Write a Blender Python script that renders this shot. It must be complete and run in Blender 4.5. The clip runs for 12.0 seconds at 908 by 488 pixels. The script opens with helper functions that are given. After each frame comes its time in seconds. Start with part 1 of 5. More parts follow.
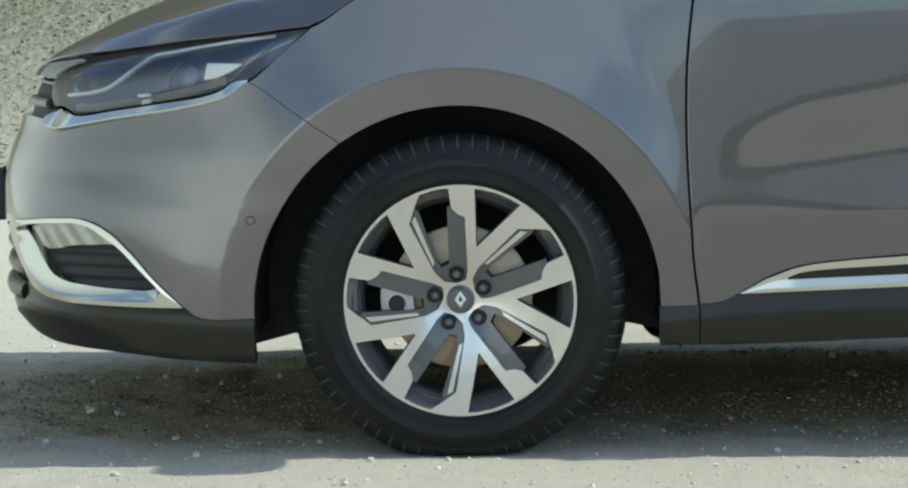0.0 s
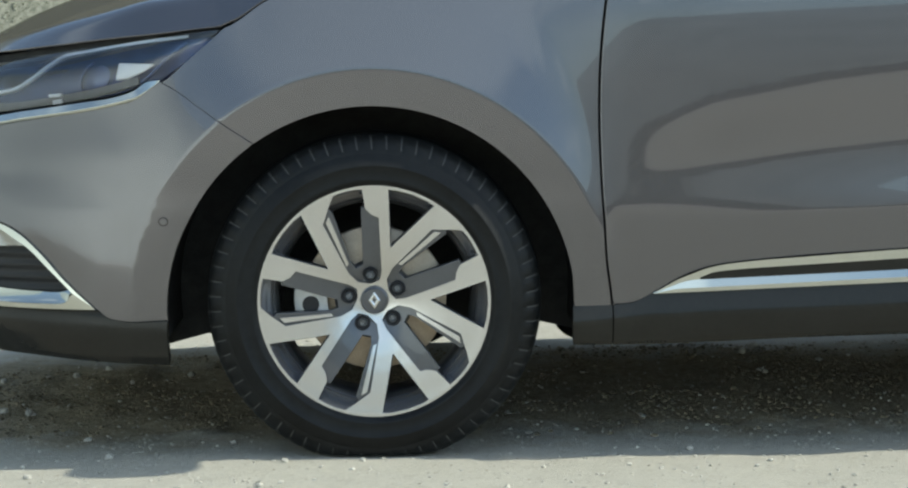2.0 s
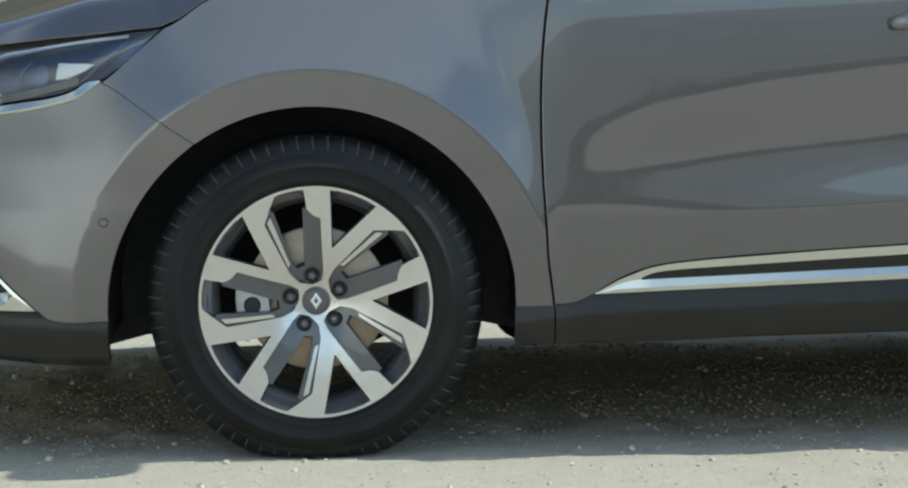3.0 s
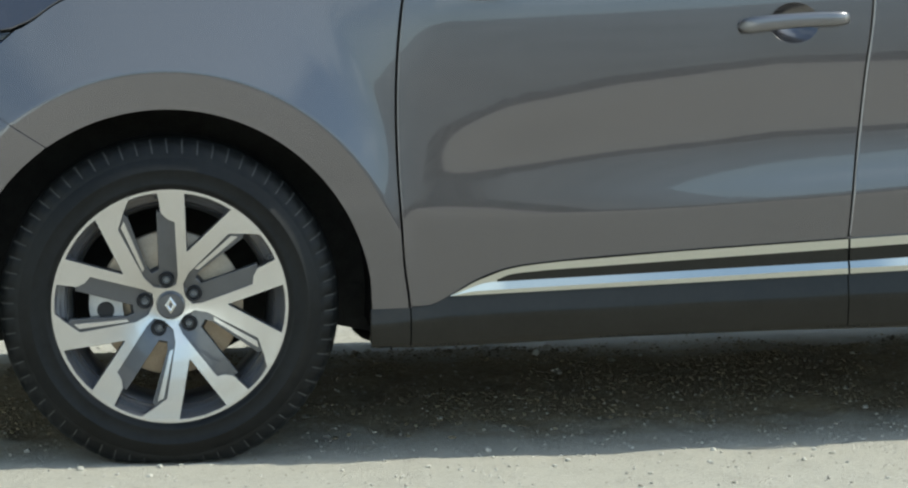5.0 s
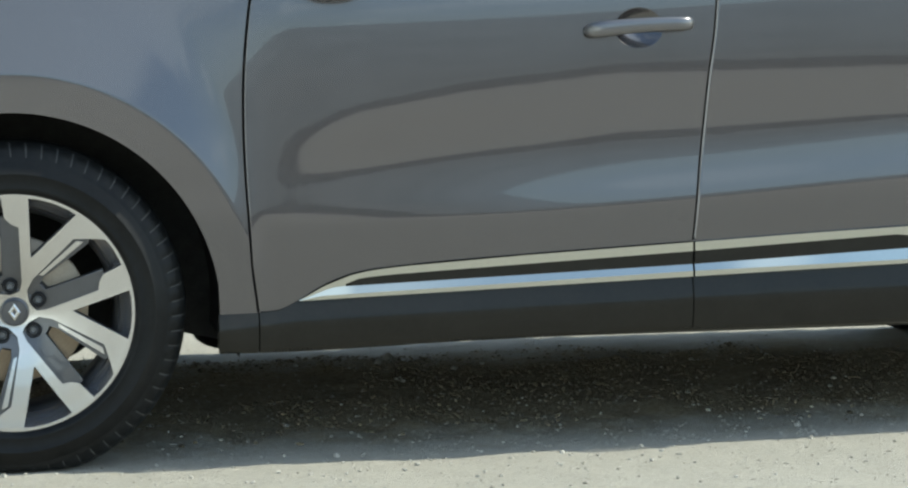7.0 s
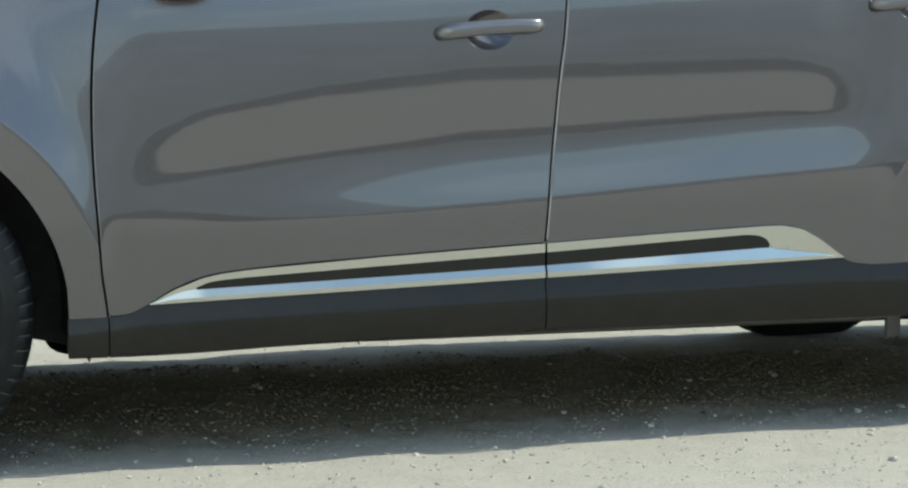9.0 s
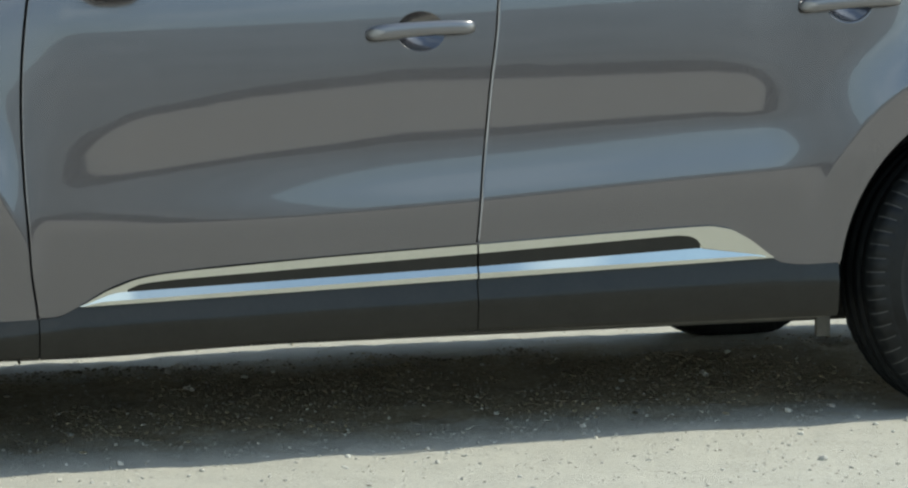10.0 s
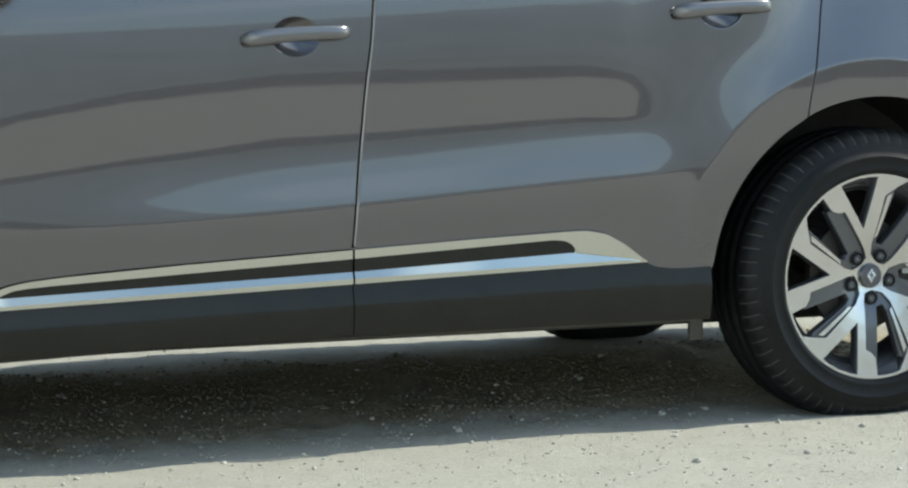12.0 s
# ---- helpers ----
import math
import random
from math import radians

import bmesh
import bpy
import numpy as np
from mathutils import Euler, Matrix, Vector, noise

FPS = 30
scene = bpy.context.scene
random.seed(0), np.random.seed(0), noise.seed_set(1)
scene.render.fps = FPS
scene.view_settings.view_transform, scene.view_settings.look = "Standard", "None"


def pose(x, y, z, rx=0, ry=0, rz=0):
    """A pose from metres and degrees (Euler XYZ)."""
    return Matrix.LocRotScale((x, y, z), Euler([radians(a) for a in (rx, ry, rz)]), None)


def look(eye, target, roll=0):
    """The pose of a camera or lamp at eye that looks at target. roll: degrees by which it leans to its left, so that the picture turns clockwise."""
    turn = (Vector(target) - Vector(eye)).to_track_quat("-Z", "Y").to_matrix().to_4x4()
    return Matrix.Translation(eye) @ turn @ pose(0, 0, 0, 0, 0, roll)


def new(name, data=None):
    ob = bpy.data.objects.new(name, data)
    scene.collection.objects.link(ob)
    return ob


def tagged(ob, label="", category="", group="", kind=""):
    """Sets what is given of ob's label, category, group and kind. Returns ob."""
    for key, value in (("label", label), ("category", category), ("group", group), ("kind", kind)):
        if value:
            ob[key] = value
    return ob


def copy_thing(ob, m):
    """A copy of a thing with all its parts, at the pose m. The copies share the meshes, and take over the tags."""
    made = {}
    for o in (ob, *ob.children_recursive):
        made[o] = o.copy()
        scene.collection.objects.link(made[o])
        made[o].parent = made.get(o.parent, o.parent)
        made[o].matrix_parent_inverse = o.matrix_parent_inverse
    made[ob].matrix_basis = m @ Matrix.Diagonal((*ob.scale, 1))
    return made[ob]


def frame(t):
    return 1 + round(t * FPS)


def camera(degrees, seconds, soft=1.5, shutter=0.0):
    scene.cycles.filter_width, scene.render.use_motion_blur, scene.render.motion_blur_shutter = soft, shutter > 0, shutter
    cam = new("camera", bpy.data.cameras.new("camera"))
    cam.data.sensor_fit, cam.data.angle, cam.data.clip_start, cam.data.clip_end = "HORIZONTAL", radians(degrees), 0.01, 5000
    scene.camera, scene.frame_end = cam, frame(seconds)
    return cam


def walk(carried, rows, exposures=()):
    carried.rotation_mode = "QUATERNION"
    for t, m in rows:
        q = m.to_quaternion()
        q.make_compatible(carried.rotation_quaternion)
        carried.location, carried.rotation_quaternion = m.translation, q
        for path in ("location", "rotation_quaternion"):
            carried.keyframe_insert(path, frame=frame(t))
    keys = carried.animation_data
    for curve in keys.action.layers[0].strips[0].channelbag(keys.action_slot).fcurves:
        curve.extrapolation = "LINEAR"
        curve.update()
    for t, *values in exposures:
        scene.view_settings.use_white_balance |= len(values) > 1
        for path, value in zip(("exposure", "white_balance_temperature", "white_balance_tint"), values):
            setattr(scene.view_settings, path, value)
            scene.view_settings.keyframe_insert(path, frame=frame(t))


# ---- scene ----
cam = camera(23.11, 12.0, soft=2.2)
# seconds, place in metres, turn left, tilt up, lean
ROWS = [
    (0.0, 0.1006, -4.8358, 0.9440, 1.326, -5.603, -0.896),
    (0.5, 0.0926, -4.8420, 0.9529, 0.723, -5.700, -0.809),
    (1.0, 0.0909, -4.8350, 0.9612, 0.143, -5.814, -0.804),
    (1.5, 0.0847, -4.8368, 0.9691, -0.463, -5.913, -0.773),
    (2.0, 0.0774, -4.8353, 0.9759, -1.178, -5.993, -0.752),
    (2.5, 0.0724, -4.8324, 0.9813, -1.921, -6.062, -0.713),
    (3.0, 0.0705, -4.8290, 0.9855, -2.770, -6.116, -0.661),
    (5.0, 0.0506, -4.8305, 0.9707, -6.749, -5.909, -0.560),
    (5.5, 0.0344, -4.8258, 0.9593, -7.904, -5.766, -0.508),
    (6.0, 0.0176, -4.8228, 0.9477, -9.143, -5.610, -0.486),
    (6.5, 0.0006, -4.8177, 0.9362, -10.304, -5.455, -0.440),
    (7.0, -0.0153, -4.8151, 0.9250, -11.467, -5.308, -0.411),
    (9.0, 0.0421, -4.8255, 0.8832, -14.619, -4.802, -0.536),
    (9.5, 0.0438, -4.8276, 0.8851, -15.464, -4.814, -0.524),
    (10.0, 0.0454, -4.8277, 0.8878, -16.340, -4.836, -0.510),
    (10.5, 0.0431, -4.8277, 0.8899, -17.174, -4.842, -0.474),
    (11.0, 0.0403, -4.8255, 0.8912, -18.060, -4.840, -0.459),
    (11.5, 0.0341, -4.8267, 0.8907, -18.885, -4.796, -0.472),
    (12.0, 0.0328, -4.8264, 0.8881, -19.701, -4.727, -0.453),
]
walk(cam, [(t, pose(x, y, z, 90 + tilt, 0, turn) @ pose(0, 0, 0, 0, 0, lean)) for t, x, y, z, turn, tilt, lean in ROWS],
     exposures=[(0.0, 0.85, 6610, 0.5), (12.0, 0.85, 6610, 0.5)])

# ---- light ----
SUN_UP, SUN_ROUND = radians(42), radians(89.3)   # height, and bearing clockwise from +y
world = bpy.data.worlds.new("world")
scene.world = world
world.use_nodes = True
wt = world.node_tree
wt.nodes.clear()
sky = wt.nodes.new("ShaderNodeTexSky")
sky.sky_type, sky.sun_disc, sky.sun_elevation, sky.sun_rotation = "NISHITA", False, SUN_UP, SUN_ROUND
sky.air_density, sky.dust_density = 1.0, 0.7
sky.ozone_density = 1.45
coord = wt.nodes.new("ShaderNodeTexCoord")
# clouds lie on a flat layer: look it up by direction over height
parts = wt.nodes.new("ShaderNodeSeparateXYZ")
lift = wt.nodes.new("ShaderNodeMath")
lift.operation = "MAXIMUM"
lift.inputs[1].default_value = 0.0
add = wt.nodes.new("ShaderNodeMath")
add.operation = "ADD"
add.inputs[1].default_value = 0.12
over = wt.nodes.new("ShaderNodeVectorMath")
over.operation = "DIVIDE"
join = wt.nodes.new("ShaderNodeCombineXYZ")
# offset searched so the unseen clouds fall where the wing should mirror them
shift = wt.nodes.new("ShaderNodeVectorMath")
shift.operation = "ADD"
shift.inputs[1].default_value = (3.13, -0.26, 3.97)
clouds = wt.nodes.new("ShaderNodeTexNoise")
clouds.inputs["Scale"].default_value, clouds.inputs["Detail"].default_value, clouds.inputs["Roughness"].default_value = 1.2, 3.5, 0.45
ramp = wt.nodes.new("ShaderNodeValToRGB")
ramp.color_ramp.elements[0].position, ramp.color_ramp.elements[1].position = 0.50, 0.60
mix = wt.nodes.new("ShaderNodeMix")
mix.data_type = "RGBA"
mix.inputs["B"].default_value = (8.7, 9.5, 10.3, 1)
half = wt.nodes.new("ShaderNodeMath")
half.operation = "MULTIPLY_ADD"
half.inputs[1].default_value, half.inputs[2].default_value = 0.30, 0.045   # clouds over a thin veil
back = wt.nodes.new("ShaderNodeBackground")
back.inputs["Strength"].default_value = 0.148
wout = wt.nodes.new("ShaderNodeOutputWorld")
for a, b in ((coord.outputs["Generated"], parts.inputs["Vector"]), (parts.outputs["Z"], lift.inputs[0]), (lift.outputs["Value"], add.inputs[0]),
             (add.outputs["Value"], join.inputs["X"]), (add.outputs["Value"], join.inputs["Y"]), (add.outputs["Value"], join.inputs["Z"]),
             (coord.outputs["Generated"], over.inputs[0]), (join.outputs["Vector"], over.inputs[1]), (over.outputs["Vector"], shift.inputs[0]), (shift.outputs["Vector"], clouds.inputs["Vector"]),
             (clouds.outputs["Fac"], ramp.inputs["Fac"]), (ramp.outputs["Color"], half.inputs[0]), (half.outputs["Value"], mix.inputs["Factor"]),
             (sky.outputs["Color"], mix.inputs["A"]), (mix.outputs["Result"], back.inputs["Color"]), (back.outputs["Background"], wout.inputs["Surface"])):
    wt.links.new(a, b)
sun_data = bpy.data.lights.new("sun", "SUN")
sun_data.energy, sun_data.angle, sun_data.color = 3.3, radians(0.6), (1.0, 0.94, 0.84)
sun = new("sun", sun_data)
sun_way = Vector((math.sin(SUN_ROUND) * math.cos(SUN_UP), math.cos(SUN_ROUND) * math.cos(SUN_UP), math.sin(SUN_UP)))
sun.matrix_basis = look(sun_way * 60, (0, 0, 0))

# ---- materials ----
def material(name, base, rough=0.5, metal=0.0, coat=0.0, vary=0.0, scale=20.0, bump=0.0, bump_scale=200.0, spread=0.0, **extra):
    """Principled surface with colour varied at two scales, roughness varied with it and a fine bump."""
    m = bpy.data.materials.new(name)
    m.use_nodes = True
    nt = m.node_tree
    b = nt.nodes["Principled BSDF"]
    b.inputs["Base Color"].default_value = (*base, 1)
    b.inputs["Roughness"].default_value, b.inputs["Metallic"].default_value = rough, metal
    b.inputs["Coat Weight"].default_value = coat
    b.inputs["Coat Roughness"].default_value = 0.03
    for key, value in extra.items():
        b.inputs[key.replace("_", " ")].default_value = value
    tc = nt.nodes.new("ShaderNodeTexCoord")
    if vary:
        total = None
        for s, w in ((scale, 0.6), (scale * 9, 0.4)):
            n = nt.nodes.new("ShaderNodeTexNoise")
            n.inputs["Scale"].default_value, n.inputs["Detail"].default_value = s, 5
            nt.links.new(tc.outputs["Object"], n.inputs["Vector"])
            k = nt.nodes.new("ShaderNodeMath")
            k.operation = "MULTIPLY_ADD"
            k.inputs[1].default_value = w
            k.inputs[2].default_value = 0.0
            nt.links.new(n.outputs["Fac"], k.inputs[0])
            if total:
                nt.links.new(total.outputs["Value"], k.inputs[2])
            total = k
        mx = nt.nodes.new("ShaderNodeMix")
        mx.data_type = "RGBA"
        lo, hi = 1 - vary, 1 + vary
        mx.inputs["A"].default_value = (*[min(1, c * lo) for c in base], 1)
        mx.inputs["B"].default_value = (*[min(1, c * hi) for c in base], 1)
        wide = nt.nodes.new("ShaderNodeMapRange")
        wide.inputs["From Min"].default_value, wide.inputs["From Max"].default_value = 0.3, 0.7
        nt.links.new(total.outputs["Value"], wide.inputs["Value"])
        nt.links.new(wide.outputs["Result"], mx.inputs["Factor"])
        nt.links.new(mx.outputs["Result"], b.inputs["Base Color"])
        if spread:
            r = nt.nodes.new("ShaderNodeMapRange")
            r.inputs["To Min"].default_value, r.inputs["To Max"].default_value = max(0.02, rough - spread), rough + spread
            nt.links.new(wide.outputs["Result"], r.inputs["Value"])
            nt.links.new(r.outputs["Result"], b.inputs["Roughness"])
    if bump:
        n = nt.nodes.new("ShaderNodeTexNoise")
        n.inputs["Scale"].default_value, n.inputs["Detail"].default_value = bump_scale, 4
        nt.links.new(tc.outputs["Object"], n.inputs["Vector"])
        k = nt.nodes.new("ShaderNodeBump")
        k.inputs["Strength"].default_value, k.inputs["Distance"].default_value = bump, 0.002
        nt.links.new(n.outputs["Fac"], k.inputs["Height"])
        nt.links.new(k.outputs["Normal"], b.inputs["Normal"])
    return m


PAINT = material("grey metallic paint", (0.1135, 0.1078, 0.1130), 0.23, 0.9, 1.0, vary=0.04, scale=3, spread=0.015, Coat_IOR=1.58, Coat_Roughness=0.032)
PLASTIC = material("black satin plastic", (0.0150, 0.0140, 0.0112), 0.22, vary=0.2, scale=12, spread=0.04, Specular_IOR_Level=0.31)
DARK = material("black matt plastic", (0.012, 0.012, 0.013), 0.6, vary=0.2, scale=15)
CHROME = material("chrome", (0.53, 0.535, 0.485), 0.09, 1.0, vary=0.03, scale=10, spread=0.02)
RUBBER = material("tyre rubber", (0.0090, 0.0097, 0.0098), 0.46, vary=0.5, scale=7, bump=0.2, bump_scale=350, spread=0.08, Specular_IOR_Level=0.2)
DUSTY = material("dusty rubber groove", (0.052, 0.052, 0.049), 0.85, vary=0.3, scale=30)
ALLOY = material("machined alloy", (0.565, 0.555, 0.54), 0.24, 1.0, vary=0.03, scale=14, spread=0.02)
RIM_GREY = material("anthracite rim paint", (0.088, 0.091, 0.100), 0.28, 0.6, 0.7, vary=0.08, scale=20)
# rear discs: the wheel's dark interior is put into their colour
STEEL_REAR = material("dark rear brake steel", (0.085, 0.078, 0.07), 0.6, 0.6, vary=0.2, scale=25)
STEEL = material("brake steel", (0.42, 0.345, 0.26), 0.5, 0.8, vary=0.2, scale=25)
CAST = material("cast grey metal", (0.20, 0.205, 0.21), 0.5, 0.5, vary=0.2, scale=40)
BLACK_LINER = material("felt wheel arch liner", (0.050, 0.049, 0.046), 0.95, vary=0.3, scale=30, Specular_IOR_Level=0.08)
UNDER = material("dusty underbody", (0.11, 0.103, 0.088), 0.9, vary=0.3, scale=8)
WELL = material("glossy anthracite rim lip", (0.29, 0.295, 0.32), 0.15, 0.7, 0.8, vary=0.08, scale=20)
BARREL = material("grey wheel barrel", (0.12, 0.122, 0.128), 0.36, 0.6, vary=0.12, scale=20)


def cover_material():
    """Clear thin cover: lets light through and reflects by angle."""
    m = bpy.data.materials.new("clear lamp cover")
    m.use_nodes = True
    nt = m.node_tree
    nt.nodes.clear()
    out, mixer = nt.nodes.new("ShaderNodeOutputMaterial"), nt.nodes.new("ShaderNodeMixShader")
    clear, gloss, fres = nt.nodes.new("ShaderNodeBsdfTransparent"), nt.nodes.new("ShaderNodeBsdfGlossy"), nt.nodes.new("ShaderNodeFresnel")
    gloss.inputs["Roughness"].default_value, fres.inputs["IOR"].default_value = 0.03, 1.85
    clear.inputs["Color"].default_value = (0.92, 0.94, 0.96, 1)
    nt.links.new(fres.outputs["Fac"], mixer.inputs["Fac"])
    nt.links.new(clear.outputs["BSDF"], mixer.inputs[1])
    nt.links.new(gloss.outputs["BSDF"], mixer.inputs[2])
    nt.links.new(mixer.outputs["Shader"], out.inputs["Surface"])
    return m


CLEAR = cover_material()
GLASS = material("tinted window glass", (0.02, 0.022, 0.022), 0.04, 0.0, 0.5)
# dark blue housing, lifted by some of the sky's reflection on the cover
LAMP_BLUE = material("dark blue lamp housing", (0.035, 0.072, 0.18), 0.18, 0.3, vary=0.2, scale=30)
# the blue tint stands for sky mirrored in the lamp
LAMP_CHROME = material("blue tinted chrome", (0.26, 0.33, 0.48), 0.2, 1.0, vary=0.15, scale=25)
LAMP_WHITE = material("white lamp reflector", (0.92, 0.92, 0.92), 0.3)
LAMP_GREY = material("pale light guide", (0.86, 0.88, 0.90), 0.35, 0.1)
PLATE = material("white number plate", (0.75, 0.75, 0.72), 0.35, vary=0.04, scale=10)
FOG_SILVER = material("ribbed silver lamp", (0.34, 0.34, 0.325), 0.25, 0.6, 1.0, vary=0.15, scale=60)
GRILLE_GREY = material("satin grey grille bar", (0.22, 0.215, 0.20), 0.3, 0.8, vary=0.05, scale=20)
CALIPER = material("pale cast caliper", (0.48, 0.49, 0.50), 0.45, 0.5, vary=0.15, scale=40)

# ---- the car's skin: y as a function of length x and height z ----
YC = 0.93             # the car's middle plane
XS, XE = -0.40, 3.40  # where the plan begins to round towards nose and tail
NOSE_P, TAIL_P = 2.35, 3.0
HUB_Z, WHEELBASE = 0.342, 2.884
ARCH_Z, ARCH_F, ARCH_B, FLARE_F, FLARE_B = 0.326, 0.447, 0.466, 0.530, 0.560
FRONT_X, REAR_X = -0.004, 2.886  # middles of the wheel arches


def step(a, b, v):
    q = np.clip((np.asarray(v, float) - a) / (b - a), 0, 1)
    return q * q * (3 - 2 * q)


def summed(knots):
    """Table of the integral of a slope given at knots."""
    d = np.linspace(-0.6, 0.9, 1501)
    s = np.interp(d, [k[0] for k in knots], [k[1] for k in knots])
    w = np.hanning(13)[1:-1]
    s = np.convolve(np.pad(s, 5, mode="edge"), w / w.sum(), mode="valid")
    c = np.concatenate([[0], np.cumsum((s[1:] + s[:-1]) / 2 * np.diff(d))])
    return d, c - np.interp(0, d, c)


def eased(xs, ys, width, n=3000):
    """Table through knots with its corners rounded off."""
    t = np.linspace(xs[0], xs[-1], n)
    v = np.interp(t, xs, ys)
    k = max(3, int(width / (t[1] - t[0])) | 1)
    w = np.hanning(k + 2)[1:-1]
    return t, np.convolve(np.pad(v, k // 2, mode="edge"), w / w.sum(), mode="valid")


CREASE = eased([-1.5, 0.5, 0.8, 1.15, 1.53, 2.0, 2.4, 4], [0.513, 0.517, 0.524, 0.539, 0.562, 0.598, 0.625, 0.64], 0.3)
PLAIN = summed([(-0.6, -0.03), (-0.1, -0.01), (0.0, 0.01), (0.04, 0.045), (0.15, 0.04), (0.3, 0.025), (0.42, 0.045), (0.50, 0.10), (0.9, 0.22)])
SHELF = summed([(-0.6, 0), (-0.004, 0), (0.004, 0.095), (0.05, 0.075), (0.10, 0.04), (0.14, 0), (0.9, 0)])
HOLLOW = summed([(-0.6, 0), (0.12, 0), (0.17, -0.035), (0.24, -0.04), (0.29, -0.025), (0.33, 0), (0.9, 0)])


def lookup(table, d):
    return np.interp(d, *table)


def side(x, z):
    """Lateral place of the body's flank before it rounds to nose or tail."""
    x, z = np.asarray(x, float), np.asarray(z, float)
    zc = np.interp(x, *CREASE)
    d = z - zc
    y = lookup(PLAIN, d)
    y = y + lookup(SHELF, d) * step(0.52, 1.45, x) * (1 - step(2.22, 2.42, x))
    wide = np.interp(x, [0.55, 0.75, 1.0, 1.35, 2.1, 2.3], [0.6, 0.8, 0.93, 1.03, 0.9, 0.75])
    y = y + lookup(HOLLOW, d / wide) * step(0.50, 0.80, x) * (1 - step(2.18, 2.34, x))
    ends = (1 - step(0.30, 0.62, x)) + step(2.56, 2.84, x)
    y = y + ends * 0.075 * np.maximum(z - 0.55, 0) ** 1.15
    y = y + (1 - step(-0.85, -0.40, x)) * 0.115 * np.maximum(z - 0.52, 0) ** 1.1 + (1 - step(-0.52, -0.26, x)) * 0.007 * step(0.655, 0.81, z)
    for xw, reach, fade, k in ((FRONT_X, FLARE_F, 0.0, 0.010), (REAR_X, FLARE_B, 0.013, 0.026)):
        r = np.hypot(x - xw, np.maximum(z - ARCH_Z, 0))
        flare = -0.003 + 0.24 * np.maximum(r - reach, 0) + fade * (1 - step(0.50, 0.84, z))
        q = np.clip(0.5 + 0.5 * (flare - y) / k, 0, 1)
        y = flare * (1 - q) + y * q - k * q * (1 - q)
    return y


def arc_table(a, b, p):
    f = math.pi / 2 * np.linspace(0, 1, 6001) ** 2
    x, y = a * np.sin(f) ** (2 / p), b * (1 - np.cos(f) ** (2 / p))
    return np.concatenate([[0], np.cumsum(np.hypot(np.diff(x), np.diff(y)))]), f


NOSE_ARC = arc_table(0.70, YC, NOSE_P)
TAIL_ARC = arc_table(0.50, YC, TAIL_P)
NOSE_END, TAIL_END = XS - NOSE_ARC[0][-1], XE + TAIL_ARC[0][-1]


NOSE_Z = [0.15, 0.19, 0.226, 0.27, 0.31, 0.40, 0.50, 0.60, 0.66, 0.72, 0.80, 0.84, 0.87, 0.92, 1.0]
NOSE_X = [0.60, 0.657, 0.697, 0.730, 0.752, 0.748, 0.762, 0.760, 0.742, 0.716, 0.698, 0.680, 0.655, 0.60, 0.48]


NOSE = eased(NOSE_Z, NOSE_X, 0.07)


def nose_reach(z):
    return np.interp(z, *NOSE)


def tail_reach(z):
    return np.interp(z, [0.2, 0.4, 0.6, 0.9, 1.2], [0.40, 0.48, 0.50, 0.44, 0.36])


def skin(s, z):
    """Point of the body's outer skin: s runs along the flank (s is x there) and round nose and tail to the middle."""
    s, z = np.broadcast_arrays(np.asarray(s, float), np.asarray(z, float))
    fn = np.interp(XS - s, *NOSE_ARC) * (s < XS)
    ft = np.interp(s - XE, *TAIL_ARC) * (s > XE)
    x = np.clip(s, XS, XE) - nose_reach(z) * np.sin(fn) ** (2 / NOSE_P) + tail_reach(z) * np.sin(ft) ** (2 / TAIL_P)
    y0 = side(x, z)
    y = y0 + (YC - y0) * (1 - np.cos(fn) ** (2 / NOSE_P)) + (YC - y0) * (1 - np.cos(ft) ** (2 / TAIL_P))
    return np.stack([x, y, z], -1)


def skin_normal(s, z):
    e = 0.003
    a = skin(s + e, z) - skin(s - e, z)
    b = skin(s, z + e) - skin(s, z - e)
    n = np.cross(a, b)
    return n / np.maximum(np.linalg.norm(n, axis=-1, keepdims=True), 1e-12)

# ---- building helpers ----
from mathutils.geometry import delaunay_2d_cdt

CAR_BASE = Vector((1.44, YC, 0))


def mesh_object(name, verts, faces, mats, parent=None, normals=None, index=None, smooth=True, label=""):
    me = bpy.data.meshes.new(name)
    me.from_pydata([tuple(v) for v in verts], [], [tuple(f) for f in faces])
    for m in mats if isinstance(mats, (list, tuple)) else [mats]:
        me.materials.append(m)
    if index is not None:
        me.polygons.foreach_set("material_index", np.asarray(index, np.int32))
    me.polygons.foreach_set("use_smooth", [smooth] * len(faces))
    me.update()
    if normals is not None:
        me.normals_split_custom_set([tuple(n) for n in normals])
    ob = new(name, me)
    if parent is not None:
        ob.parent = parent
        if parent.parent is None:
            ob.matrix_parent_inverse = Matrix.Translation(-parent.location)
    if label:
        tagged(ob, label)
    return ob


